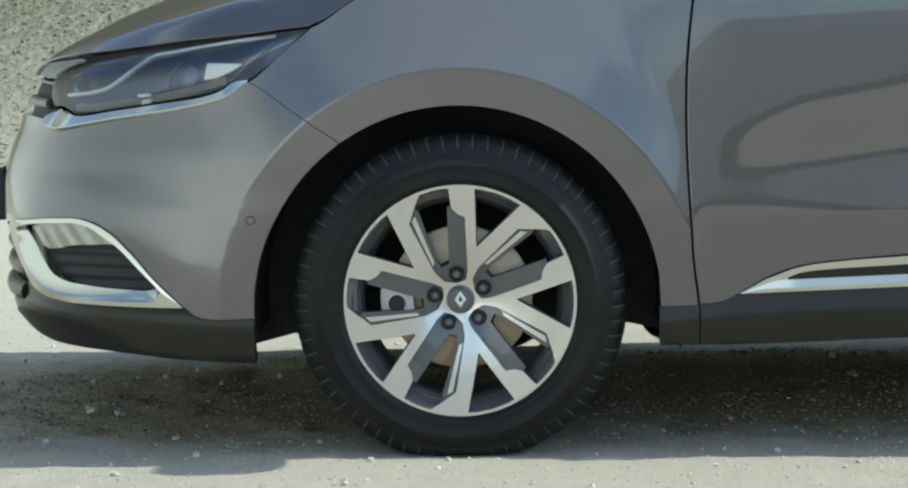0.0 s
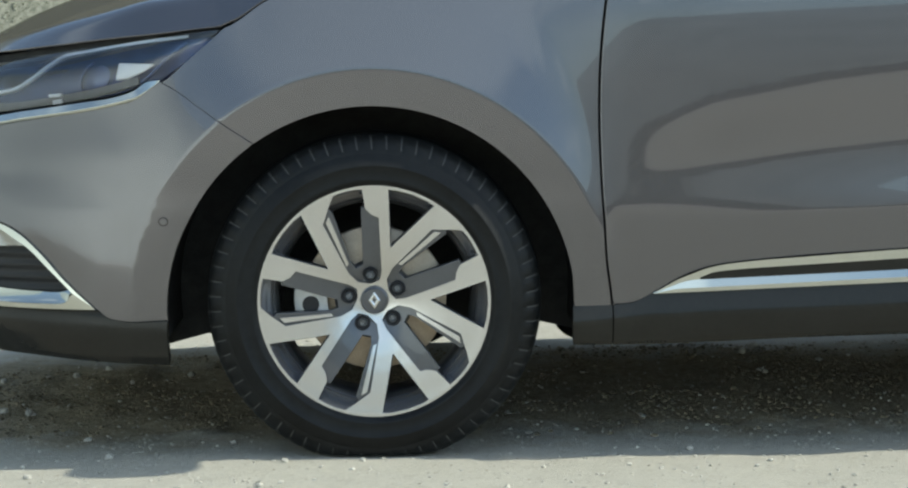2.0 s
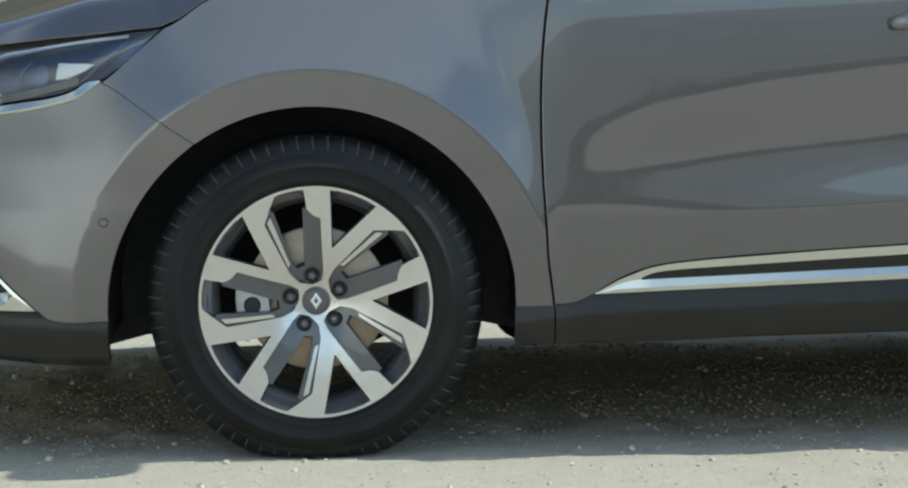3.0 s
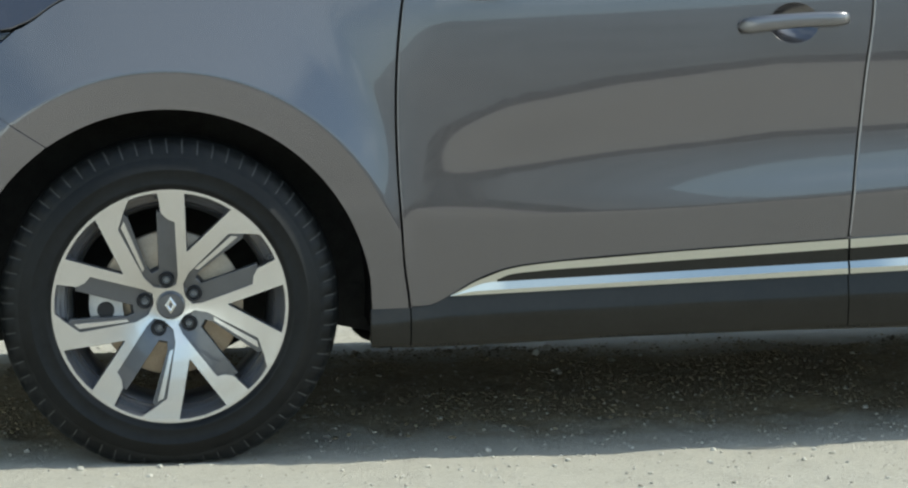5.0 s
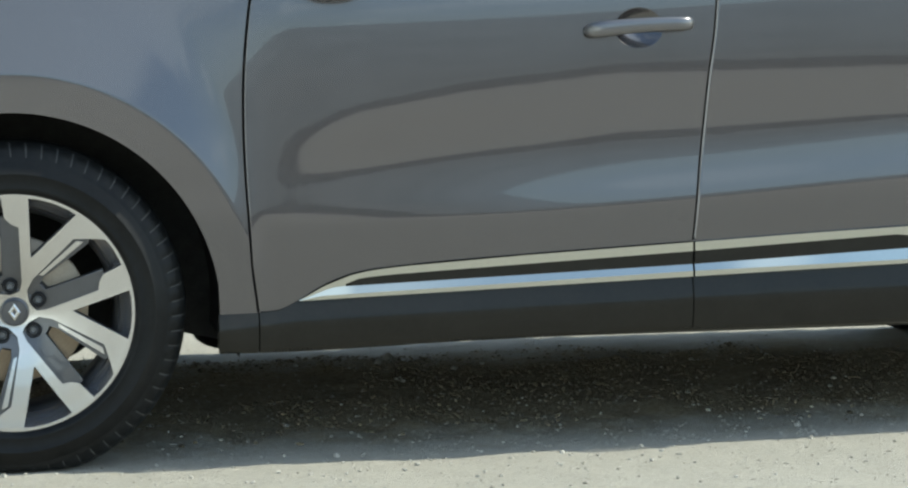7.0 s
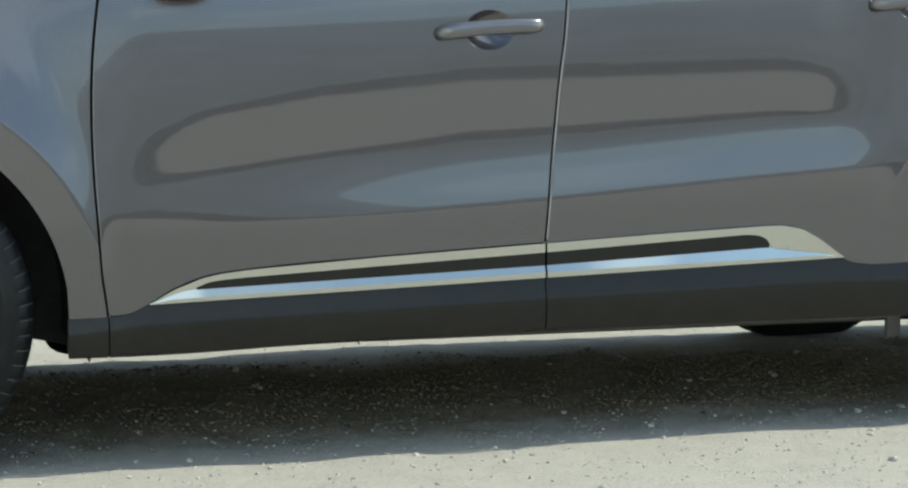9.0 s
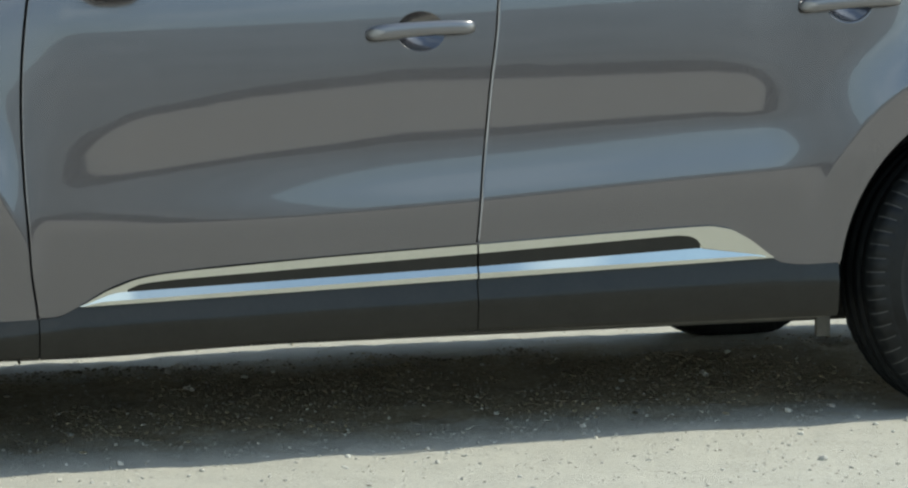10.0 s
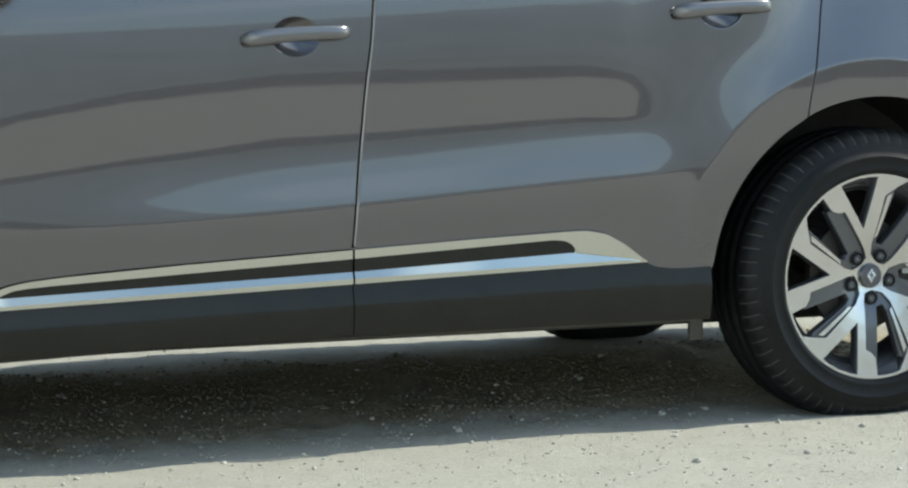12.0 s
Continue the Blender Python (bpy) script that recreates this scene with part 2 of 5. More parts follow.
def part(name, bm, mat, parent, label="", smooth=True, sharp=40):
    """Links a bmesh as one mesh object under a thing or a part."""
    bm.normal_update()
    me = bpy.data.meshes.new(name)
    for e in bm.edges:
        if len(e.link_faces) == 2 and e.calc_face_angle(0) > radians(sharp):
            e.smooth = False
    for f in bm.faces:
        f.smooth = smooth
    bm.to_mesh(me)
    bm.free()
    for m in mat if isinstance(mat, (list, tuple)) else [mat]:
        me.materials.append(m)
    ob = new(name, me)
    if parent is not None:
        ob.parent = parent
        if parent.parent is None:
            ob.matrix_parent_inverse = Matrix.Translation(-parent.location)
    if label:
        tagged(ob, label)
    return ob


def curve(points, gap=0.012):
    """Smooth line through the points, at even steps."""
    p = np.asarray(points, float)
    if len(p) > 2:
        q = np.vstack([2 * p[0] - p[1], p, 2 * p[-1] - p[-2]])
        out = []
        u = np.linspace(0, 1, 24, endpoint=False)[:, None]
        for i in range(len(p) - 1):
            a, b, c, d = q[i:i + 4]
            # keeps tangents short where steps are uneven
            l1, l0, l2 = np.linalg.norm(c - b), np.linalg.norm(b - a), np.linalg.norm(d - c)
            m1 = ((b - a) / max(l0, 1e-9) * l1 + (c - b) / max(l1, 1e-9) * l0) / (l0 + l1) * l1
            m2 = ((c - b) / max(l1, 1e-9) * l2 + (d - c) / max(l2, 1e-9) * l1) / (l1 + l2) * l1
            out.append((2 * u**3 - 3 * u**2 + 1) * b + (u**3 - 2 * u**2 + u) * m1 + (-2 * u**3 + 3 * u**2) * c + (u**3 - u**2) * m2)
        p = np.vstack(out + [p[-1:]])
    d = np.concatenate([[0], np.cumsum(np.linalg.norm(np.diff(p, axis=0), axis=1))])
    n = max(2, int(round(d[-1] / gap)) + 1)
    t = np.linspace(0, d[-1], n)
    return np.stack([np.interp(t, d, p[:, k]) for k in range(p.shape[1])], 1)


def ring(*runs, gap=0.012):
    """Closed outline out of smooth runs that meet at corners."""
    pts = []
    for r in runs:
        c = curve(r, gap)
        for q in c:
            if not pts or np.linalg.norm(q - pts[-1]) > gap * 0.2:
                pts.append(q)
    while np.linalg.norm(pts[0] - pts[-1]) < gap * 0.2:
        pts.pop()
    return np.array(pts)


def arc(cx, cz, r, a0, a1, n=40):
    a = np.radians(np.linspace(a0, a1, n))
    return np.stack([cx + r * np.cos(a), cz + r * np.sin(a)], 1)


def inside(poly, p):
    x, y = p[:, 0], p[:, 1]
    a, b = poly, np.roll(poly, -1, 0)
    hit = np.zeros(len(p), bool)
    for (x0, y0), (x1, y1) in zip(a, b):
        if y0 == y1:
            continue
        k = (y0 > y) != (y1 > y)
        hit ^= k & (x < (x1 - x0) * (y - y0) / (y1 - y0) + x0)
    return hit


def away(lines, p, d):
    ok = np.ones(len(p), bool)
    for line in lines:
        for i in range(0, len(line), 64):
            q = line[i:i + 64]
            ok &= (np.linalg.norm(p[:, None] - q[None], axis=2) > d).all(1)
    return ok


def skin_at(off, e=0.003):
    """Placing and normal functions on the car's skin, raised by off(s, z) or by a number."""
    lift = off if callable(off) else (lambda s, z: np.full(np.shape(s), float(off)))

    def place(p):
        s, z = p[:, 0], p[:, 1]
        return skin(s, z) + skin_normal(s, z) * lift(s, z)[:, None]

    def normal(p):
        a = place(p + [e, 0]) - place(p - [e, 0])
        b = place(p + [0, e]) - place(p - [0, e])
        n = np.cross(a, b)
        return n / np.maximum(np.linalg.norm(n, axis=1, keepdims=True), 1e-12)
    return place, normal


def sheet(name, outline, place, normal, mat, parent, holes=(), lines=(), gap=0.013, lip=0.012, lip_mat=None, label="", mirror=False, bend=0.0028, out=0.35, roll=0.6):
    """A panel cut to its outline from a curved surface, with edges turned inwards."""
    bounds = [np.asarray(outline)] + [np.asarray(h) for h in holes]
    lo, hi = bounds[0].min(0), bounds[0].max(0)
    gx, gy = np.meshgrid(np.arange(lo[0], hi[0], gap), np.arange(lo[1], hi[1], gap), indexing="ij")
    p = np.stack([gx.ravel() + gap * 0.31, gy.ravel() + gap * 0.37], 1)
    keep = inside(bounds[0], p)
    for h in bounds[1:]:
        keep &= ~inside(h, p)
    p = p[keep]
    inner = []
    for line in lines:
        q = np.asarray(line)
        k = inside(bounds[0], q)
        for h in bounds[1:]:
            k &= ~inside(h, q)
        k &= away(bounds, q, gap * 0.3)
        inner.append(q[k])
    p = p[away(bounds + inner, p, gap * 0.45)]
    pts, edges, loops = [], [], []
    for b in bounds:
        n0 = len(pts)
        pts += list(b)
        loop = list(range(n0, n0 + len(b)))
        loops.append(loop)
        edges += [(loop[i], loop[(i + 1) % len(loop)]) for i in range(len(loop))]
    for q in inner:
        n0 = len(pts)
        pts += list(q)
        edges += [(n0 + i, n0 + i + 1) for i in range(len(q) - 1) if np.linalg.norm(q[i + 1] - q[i]) < gap * 1.6]
    pts += list(p)
    v2, _, f2, _, _, _ = delaunay_2d_cdt([Vector(q) for q in pts], edges, [], 0, 1e-7)
    v2 = np.array([tuple(v) for v in v2])
    tri = np.array([tuple(f) for f in f2 if len(f) == 3])
    mid = v2[tri].mean(1)
    keep = inside(bounds[0], mid)
    for h in bounds[1:]:
        keep &= ~inside(h, mid)
    tri = tri[keep]
    a, b, c = v2[tri[:, 0]], v2[tri[:, 1]], v2[tri[:, 2]]
    turn = (b[:, 0] - a[:, 0]) * (c[:, 1] - a[:, 1]) - (b[:, 1] - a[:, 1]) * (c[:, 0] - a[:, 0])
    tri = tri[np.abs(turn) > 1e-10]
    turn = turn[np.abs(turn) > 1e-10]
    tri[turn < 0] = tri[turn < 0][:, ::-1]
    pos, nor = place(v2), normal(v2)
    # orient the faces along the normals
    fn = np.cross(pos[tri[:, 1]] - pos[tri[:, 0]], pos[tri[:, 2]] - pos[tri[:, 0]])
    if (np.einsum("ij,ij->i", fn, nor[tri[:, 0]]) < 0).mean() > 0.5:
        tri = tri[:, ::-1]
    # edges on the rim
    from_edge = {}
    for t in tri:
        for i in range(3):
            e = (t[i], t[(i + 1) % 3])
            from_edge[e] = True
    rim = [e for e in from_edge if (e[1], e[0]) not in from_edge]
    verts, faces, loop_n, index = [tuple(q) for q in pos], [tuple(t) for t in tri], [], [0] * len(tri)
    for t in tri:
        loop_n += [nor[i] for i in t]
    if lip:
        # the edge rolls over before it turns inwards
        away_from = {}
        for i, j in rim:
            w = np.cross(pos[i] - pos[j], -nor[i])
            w = w / max(np.linalg.norm(w), 1e-12)
            for q in (i, j):
                away_from[q] = away_from.get(q, 0) + w
        bend = min(bend, abs(lip) * 0.4)
        deep = math.copysign(1, lip)
        round_at, low = {}, {}
        for i, w in away_from.items():
            w = w / max(np.linalg.norm(w), 1e-12)
            away_from[i] = w
            round_at[i] = len(verts)
            verts.append(tuple(pos[i] - nor[i] * bend * deep + w * bend * out))
            low[i] = len(verts)
            verts.append(tuple(pos[i] - nor[i] * lip + w * bend * out))
        for i, j in rim:
            ti, tj = nor[i] * roll + away_from[i], nor[j] * roll + away_from[j]
            ti, tj = ti / np.linalg.norm(ti), tj / np.linalg.norm(tj)
            faces.append((j, i, round_at[i], round_at[j]))
            loop_n += [nor[j], nor[i], ti, tj]
            faces.append((round_at[j], round_at[i], low[i], low[j]))
            loop_n += [tj, ti, away_from[i], away_from[j]]
            index += [1 if lip_mat else 0] * 2
    mats = [mat, lip_mat] if lip_mat else [mat]
    ob = mesh_object(name, verts, faces, mats, parent, loop_n, index, label=label)
    if mirror is not False:
        other = parent if mirror is True else mirror
        mv = [(x, 2 * YC - y, z) for x, y, z in verts]
        mf = [tuple(reversed(f)) for f in faces]
        mn, k = [], 0
        for f in faces:
            mn += [(n[0], -n[1], n[2]) for n in reversed(loop_n[k:k + len(f)])]
            k += len(f)
        mesh_object(name, mv, mf, mats, other, mn, index, label=label)
    return ob


def swept(path, radius, sides=8, flat=1.0):
    """Tube along a line of points; flat squashes it in height. Returns a bmesh."""
    bm = bmesh.new()
    p = [Vector(q) for q in path]
    rings = []
    for i, q in enumerate(p):
        way = (p[min(i + 1, len(p) - 1)] - p[max(i - 1, 0)]).normalized()
        out = way.cross(Vector((0, 0, 1))).normalized()
        up = out.cross(way)
        r = radius(i / (len(p) - 1)) if callable(radius) else radius
        rings.append([bm.verts.new(q + out * r * math.cos(a) + up * r * flat * math.sin(a)) for a in [2 * math.pi * k / sides for k in range(sides)]])
    for a, b in zip(rings, rings[1:]):
        for k in range(sides):
            bm.faces.new((a[k], a[(k + 1) % sides], b[(k + 1) % sides], b[k]))
    bm.faces.new(rings[0][::-1])
    bm.faces.new(rings[-1])
    bmesh.ops.recalc_face_normals(bm, faces=bm.faces)
    return bm


def box(lo, hi, bevel=0.0, segments=2):
    bm = bmesh.new()
    bmesh.ops.create_cube(bm, size=1)
    for v in bm.verts:
        v.co = Vector([lo[k] + (v.co[k] + 0.5) * (hi[k] - lo[k]) for k in range(3)])
    if bevel:
        bmesh.ops.bevel(bm, geom=list(bm.edges), offset=bevel, segments=segments, affect="EDGES", profile=0.5)
    return bm


def spun(profile, n, start=0.0, turn=2 * math.pi):
    """Surface of revolution about y from (radius, y) pairs. Returns a bmesh."""
    bm = bmesh.new()
    full = abs(turn - 2 * math.pi) < 1e-6
    m = n if full else n + 1
    rows = [[bm.verts.new((r * math.cos(start + turn * k / n), y, r * math.sin(start + turn * k / n))) for r, y in profile] for k in range(m)]
    for k in range(n):
        a, b = rows[k], rows[(k + 1) % m]
        for i in range(len(profile) - 1):
            bm.faces.new((a[i], a[i + 1], b[i + 1], b[i]))
    bmesh.ops.recalc_face_normals(bm, faces=bm.faces)
    return bm

# ---- the car ----
car = new("car")
car.location = CAR_BASE
tagged(car, "grey metallic people carrier parked on pale gravel", "car")

GAP = 0.0043
BELT = 1.09
gap_a = [(0.532, BELT), (0.516, 0.992), (0.503, 0.867), (0.499, 0.741), (0.502, 0.616), (0.508, 0.515), (0.514, 0.413), (0.522, 0.349), (0.524, 0.329)]
gap_b = [(1.584, BELT), (1.577, 1.012), (1.570, 0.933), (1.557, 0.842), (1.544, 0.723), (1.529, 0.592), (1.519, 0.487), (1.516, 0.460)]
gap_c = [(2.752, BELT), (2.735, 1.029), (2.720, 0.943), (2.698, 0.830), (2.683, 0.745)]
door_low_f = [(0.524, 0.329), (0.570, 0.332), (0.612, 0.352), (0.666, 0.383), (0.729, 0.407), (0.768, 0.415), (0.80, 0.4188), (0.86, 0.4242), (1.132, 0.441), (1.515, 0.460)]
door_low_b = [(1.515, 0.460), (1.819, 0.475), (2.05, 0.4845), (2.094, 0.485), (2.145, 0.475), (2.190, 0.450), (2.250, 0.404), (2.272, 0.392), (2.317, 0.385), (2.422, 0.386)]
lamp_gap = [(-0.321, 0.945), (-0.391, 0.885), (-0.446, 0.838)]
bumper_gap = [(-0.457, 0.828), (-0.437, 0.818), (-0.366, 0.768), (-0.315, 0.732), (-0.259, 0.695)]
hood_gap = [(NOSE_END, 0.866), (-1.399, 0.868), (-1.171, 0.879), (-0.973, 0.889), (-0.757, 0.906), (-0.590, 0.922), (-0.435, 0.935), (-0.330, 0.946)]
hood_side = [(-0.307, 0.952), (-0.288, 0.963), (-0.237, 0.999), (-0.12, 1.045), (0.10, 1.075), (0.36, 1.088)]


def moved(line, dx, dz=0.0):
    return [(a + dx, b + dz) for a, b in line]


def arch_points(cx, r, x0, x1, n=48):
    """Arch line from x0 to x1, upright below its middle."""
    a0 = math.degrees(math.acos(max(-1, min(1, (x0 - cx) / r))))
    a1 = math.degrees(math.acos(max(-1, min(1, (x1 - cx) / r))))
    return [tuple(q) for q in arc(cx, ARCH_Z, r, a0, a1, n)]


crease = [curve([(x, z + dz) for x, z in ((0.5, 0.517), (0.8, 0.524), (1.15, 0.539), (1.53, 0.562), (2.0, 0.598), (2.4, 0.625))], 0.012) for dz in (-0.005, 0.001, 0.007)]
flare_f = [arc(FRONT_X, ARCH_Z, FLARE_F + d, 0, 180, 150) for d in (-0.006, 0.0, 0.006)]
flare_b = [arc(REAR_X, ARCH_Z, FLARE_B + d, 0, 180, 150) for d in (-0.006, 0.0, 0.006)]
place, normal = skin_at(0.0)

# wings
wing_line = ring(moved(gap_a, -GAP), [(0.5215, 0.3285), (0.4405, 0.3275)],
                 arch_points(FRONT_X, ARCH_F, 0.438, -0.2565), moved(bumper_gap, 0.0008, 0.001)[::-1], moved(lamp_gap, 0.004)[::-1],
                 moved(hood_side, 0.003, -0.002), [(0.36, 1.086), (0.530, BELT)])
front_wing = sheet("front_wing", wing_line, place, normal, PAINT, car, lines=flare_f, lip=0.022, mirror=True)

# doors
BOWLS = {"front_door": (1.393, 0.944, 0.057, 0.046), "rear_door": (2.452, 1.004, 0.062, 0.047)}


def bowl_line(cx, cz, rx, rz):
    a = np.radians(np.arange(0, 360, 9))
    return np.stack([cx + rx * np.cos(a), cz + rz * np.sin(a)], 1)


doors = []
for name, outline in (("front_door", ring(moved(gap_a, GAP)[::-1], [(0.535, BELT), (1.581, BELT)], moved(gap_b, -GAP), moved(door_low_f, 0, 0.003)[::-1])),
                      ("rear_door", ring(moved(gap_b, GAP + 0.0042)[::-1], [(1.587, BELT), (2.749, BELT)], moved(gap_c, -GAP),
                                         arch_points(REAR_X, ARCH_B, 2.681, 2.424), moved(door_low_b, 0, 0.003)[::-1]))):
    doors.append(sheet(name, outline, place, normal, PAINT, car, holes=[bowl_line(*BOWLS[name])], lines=crease + flare_b, lip=0.014, mirror=True, bend=0.0055, out=0.5 if name == "front_door" else 1.0, roll=0.6 if name == "front_door" else 1.5))
front_door, rear_door = doors

quarter_line = ring(moved(gap_c, GAP), arch_points(REAR_X, ARCH_B, 2.686, 3.345), [(3.352, 0.326), (3.36, 0.30), (3.40, 0.30), (3.40, 0.60), (3.42, BELT)], [(3.42, BELT), (2.755, BELT)])
sheet("rear_quarter", quarter_line, place, normal, PAINT, car, lines=flare_b, lip=0.022, mirror=True)
sheet("rear_bumper", ring([(3.404, 0.30), (TAIL_END, 0.28)], [(TAIL_END, 0.62), (3.404, 0.60)]), place, normal, PAINT, car, gap=0.03, mirror=True)
tailgate = sheet("tailgate", ring([(3.406, 0.604), (TAIL_END, 0.624)], [(TAIL_END, BELT), (3.424, BELT)]), place, normal, PAINT, car, gap=0.03, mirror=True)
# black strips along the sills
sill_low = [(0.437, 0.240), (0.527, 0.239), (0.998, 0.249), (1.516, 0.2565), (1.964, 0.258), (2.415, 0.258)]
sill_top = [(0.437, 0.3275), (0.524, 0.3285), (0.570, 0.332), (0.612, 0.352), (1.516, 0.381), (2.250, 0.404), (2.272, 0.392), (2.317, 0.385), (2.422, 0.386)]


def sill_off(s, z):
    lo = np.interp(s, [p[0] for p in sill_low], [p[1] for p in sill_low])
    hi = np.interp(s, [0.437, 0.612, 1.516, 2.25, 2.42], [0.33, 0.352, 0.381, 0.404, 0.40])
    return np.interp((z - lo) / (hi - lo), [0, 0.06, 0.3, 0.54, 0.62, 1.0], [-0.008, 0.000, 0.0050, 0.0075, 0.0070, -0.004])


def between(line, x0, x1):
    x = [p[0] for p in line]
    z = [p[1] for p in line]
    inner = [(a, b) for a, b in line if x0 + 1e-4 < a < x1 - 1e-4]
    return [(x0, float(np.interp(x0, x, z)))] + inner + [(x1, float(np.interp(x1, x, z)))]


def strip_line(lo, hi, x0, x1):
    runs_top = between(hi, x0, x1)[::-1]
    return ring(between(lo, x0, x1), [between(lo, x0, x1)[-1], runs_top[0]], *[[a, b] for a, b in zip(runs_top, runs_top[1:])], [runs_top[-1], between(lo, x0, x1)[0]], gap=0.010)


for name, owner, x0, x1 in (("wing_skirt", front_wing, 0.4375, 0.5225), ("door_skirt", front_door, 0.5265, 1.5145), ("door_skirt", rear_door, 1.5185, 2.420)):
    outline = strip_line(sill_low, sill_top, x0, x1)
    levels = [curve([(x, np.interp(x, [p[0] for p in sill_low], [p[1] for p in sill_low]) * (1 - f) + np.interp(x, [0.437, 0.612, 1.516, 2.25, 2.42], [0.33, 0.352, 0.381, 0.404, 0.40]) * f)
                     for x in np.linspace(x0, x1, 12)], 0.010) for f in (0.06, 0.3, 0.54, 0.62, 0.8)]
    pl, nm = skin_at(lambda s, z: sill_off(s, z) + 0.001, 0.001)
    sheet(name, outline, pl, nm, PLASTIC, owner, lines=levels, gap=0.010, lip=0.03, label="black plastic skirt", mirror=car)

# chrome strips on the doors: top rim, dark insert, hollow facet, lower rim
strip_low = [(0.612, 0.3525), (1.516, 0.3815), (2.250, 0.4045)]
strip_top = [(0.612, 0.3525), (0.666, 0.383), (0.729, 0.4065), (0.768, 0.4145), (0.80, 0.4183), (0.86, 0.4237), (1.132, 0.4405), (1.515, 0.4595), (1.819, 0.4745), (2.05, 0.484), (2.094, 0.4845), (2.145, 0.4745), (2.190, 0.4495), (2.250, 0.4045)]
insert_low = [(0.612, 0.3525), (0.655, 0.3690), (0.690, 0.3810), (1.516, 0.4092), (2.066, 0.4335), (2.198, 0.4150), (2.250, 0.4046)]
facet_low = [(0.612, 0.3525), (0.660, 0.3625), (1.516, 0.394), (2.198, 0.4110), (2.250, 0.4046)]


LOW = eased(*[list(q) for q in zip(*strip_low)], 0.05)
TOP = eased([q[0] for q in strip_top], [q[1] for q in strip_top], 0.035)
INSERT = eased([q[0] for q in insert_low], [q[1] for q in insert_low], 0.06)
FACET = eased([q[0] for q in facet_low], [q[1] for q in facet_low], 0.06)
DARK_TOP = eased([0.60, 0.716, 0.742, 0.77, 0.83, 1.132, 1.516, 2.005, 2.035, 2.055, 2.068, 2.25], [0.362, 0.3862, 0.397, 0.4010, 0.4055, 0.4205, 0.439, 0.4650, 0.4625, 0.4540, 0.4330, 0.39], 0.02)


def strip_levels(x):
    lo, hi = np.interp(x, *LOW), np.interp(x, *TOP)
    f = np.clip(np.interp(x, *FACET), lo, hi)
    i = np.clip(np.interp(x, *INSERT), f, hi)
    d = np.clip(np.maximum(np.interp(x, *DARK_TOP), i), i, hi)
    return lo, f, i, d, hi


def lofted(name, rows, mat, owner, label="", sharp=6):
    bm = bmesh.new()
    vs = [[bm.verts.new(tuple(q)) for q in r] for r in rows]
    for r0, r1 in zip(vs, vs[1:]):
        for k in range(len(r0) - 1):
            if (r0[k].co - r1[k].co).length + (r0[k + 1].co - r1[k + 1].co).length > 1e-6:
                bm.faces.new((r0[k], r0[k + 1], r1[k + 1], r1[k]))
    bmesh.ops.recalc_face_normals(bm, faces=bm.faces)
    if sum(f.normal.y * f.calc_area() for f in bm.faces) > 0:
        bmesh.ops.reverse_faces(bm, faces=bm.faces)
    for r in vs:
        for k in range(len(r) - 1):
            e = bm.edges.get((r[k], r[k + 1]))
            if e:
                e.smooth = False
    return part(name, bm, mat, owner, label, sharp=sharp)


def on_skin(x, z, lift):
    return skin(x, z) + skin_normal(x, z) * np.asarray(lift)[..., None]


for owner, x0, x1 in ((front_door, 0.613, 1.5138), (rear_door, 1.5188, 2.249)):
    x = np.arange(x0, x1 + 0.004, 0.008)
    x[-1] = x1
    lo, f, i, d, hi = strip_levels(x)
    deep = step(0.60, 0.74, x) * (1 - step(2.05, 2.25, x))
    one = np.ones(len(x))
    rows = [on_skin(x, lo, -0.006 * one), on_skin(x, lo, 0.0085 * one), on_skin(x, f, 0.0085 * one), on_skin(x, i, 0.0085 - 0.0062 * deep),
            on_skin(x, d, 0.0085 - 0.0062 * deep), on_skin(x, d + 0.0002, 0.0085 - 0.002 * deep), on_skin(x, hi, 0.0085 - 0.002 * deep), on_skin(x, hi, -0.006 * one)]
    lofted("chrome_strip", rows, CHROME, owner, "polished chrome trim strip")
    k = (x > 0.716) & (x < 2.0665)
    xi, zi, zd = x[k], i[k], d[k]
    zd = np.maximum(zd, zi + 0.0004)
    dp = 0.0085 - 0.0062 * deep[k]
    rows = [on_skin(xi, zi + 0.0002, dp - 0.001), on_skin(xi, zi + 0.0003, dp + 0.0012), on_skin(xi, zd - 0.0001, dp + 0.0012), on_skin(xi, zd, dp - 0.001)]
    lofted("dark_insert", rows, PLASTIC, owner, "black insert of the chrome strip")


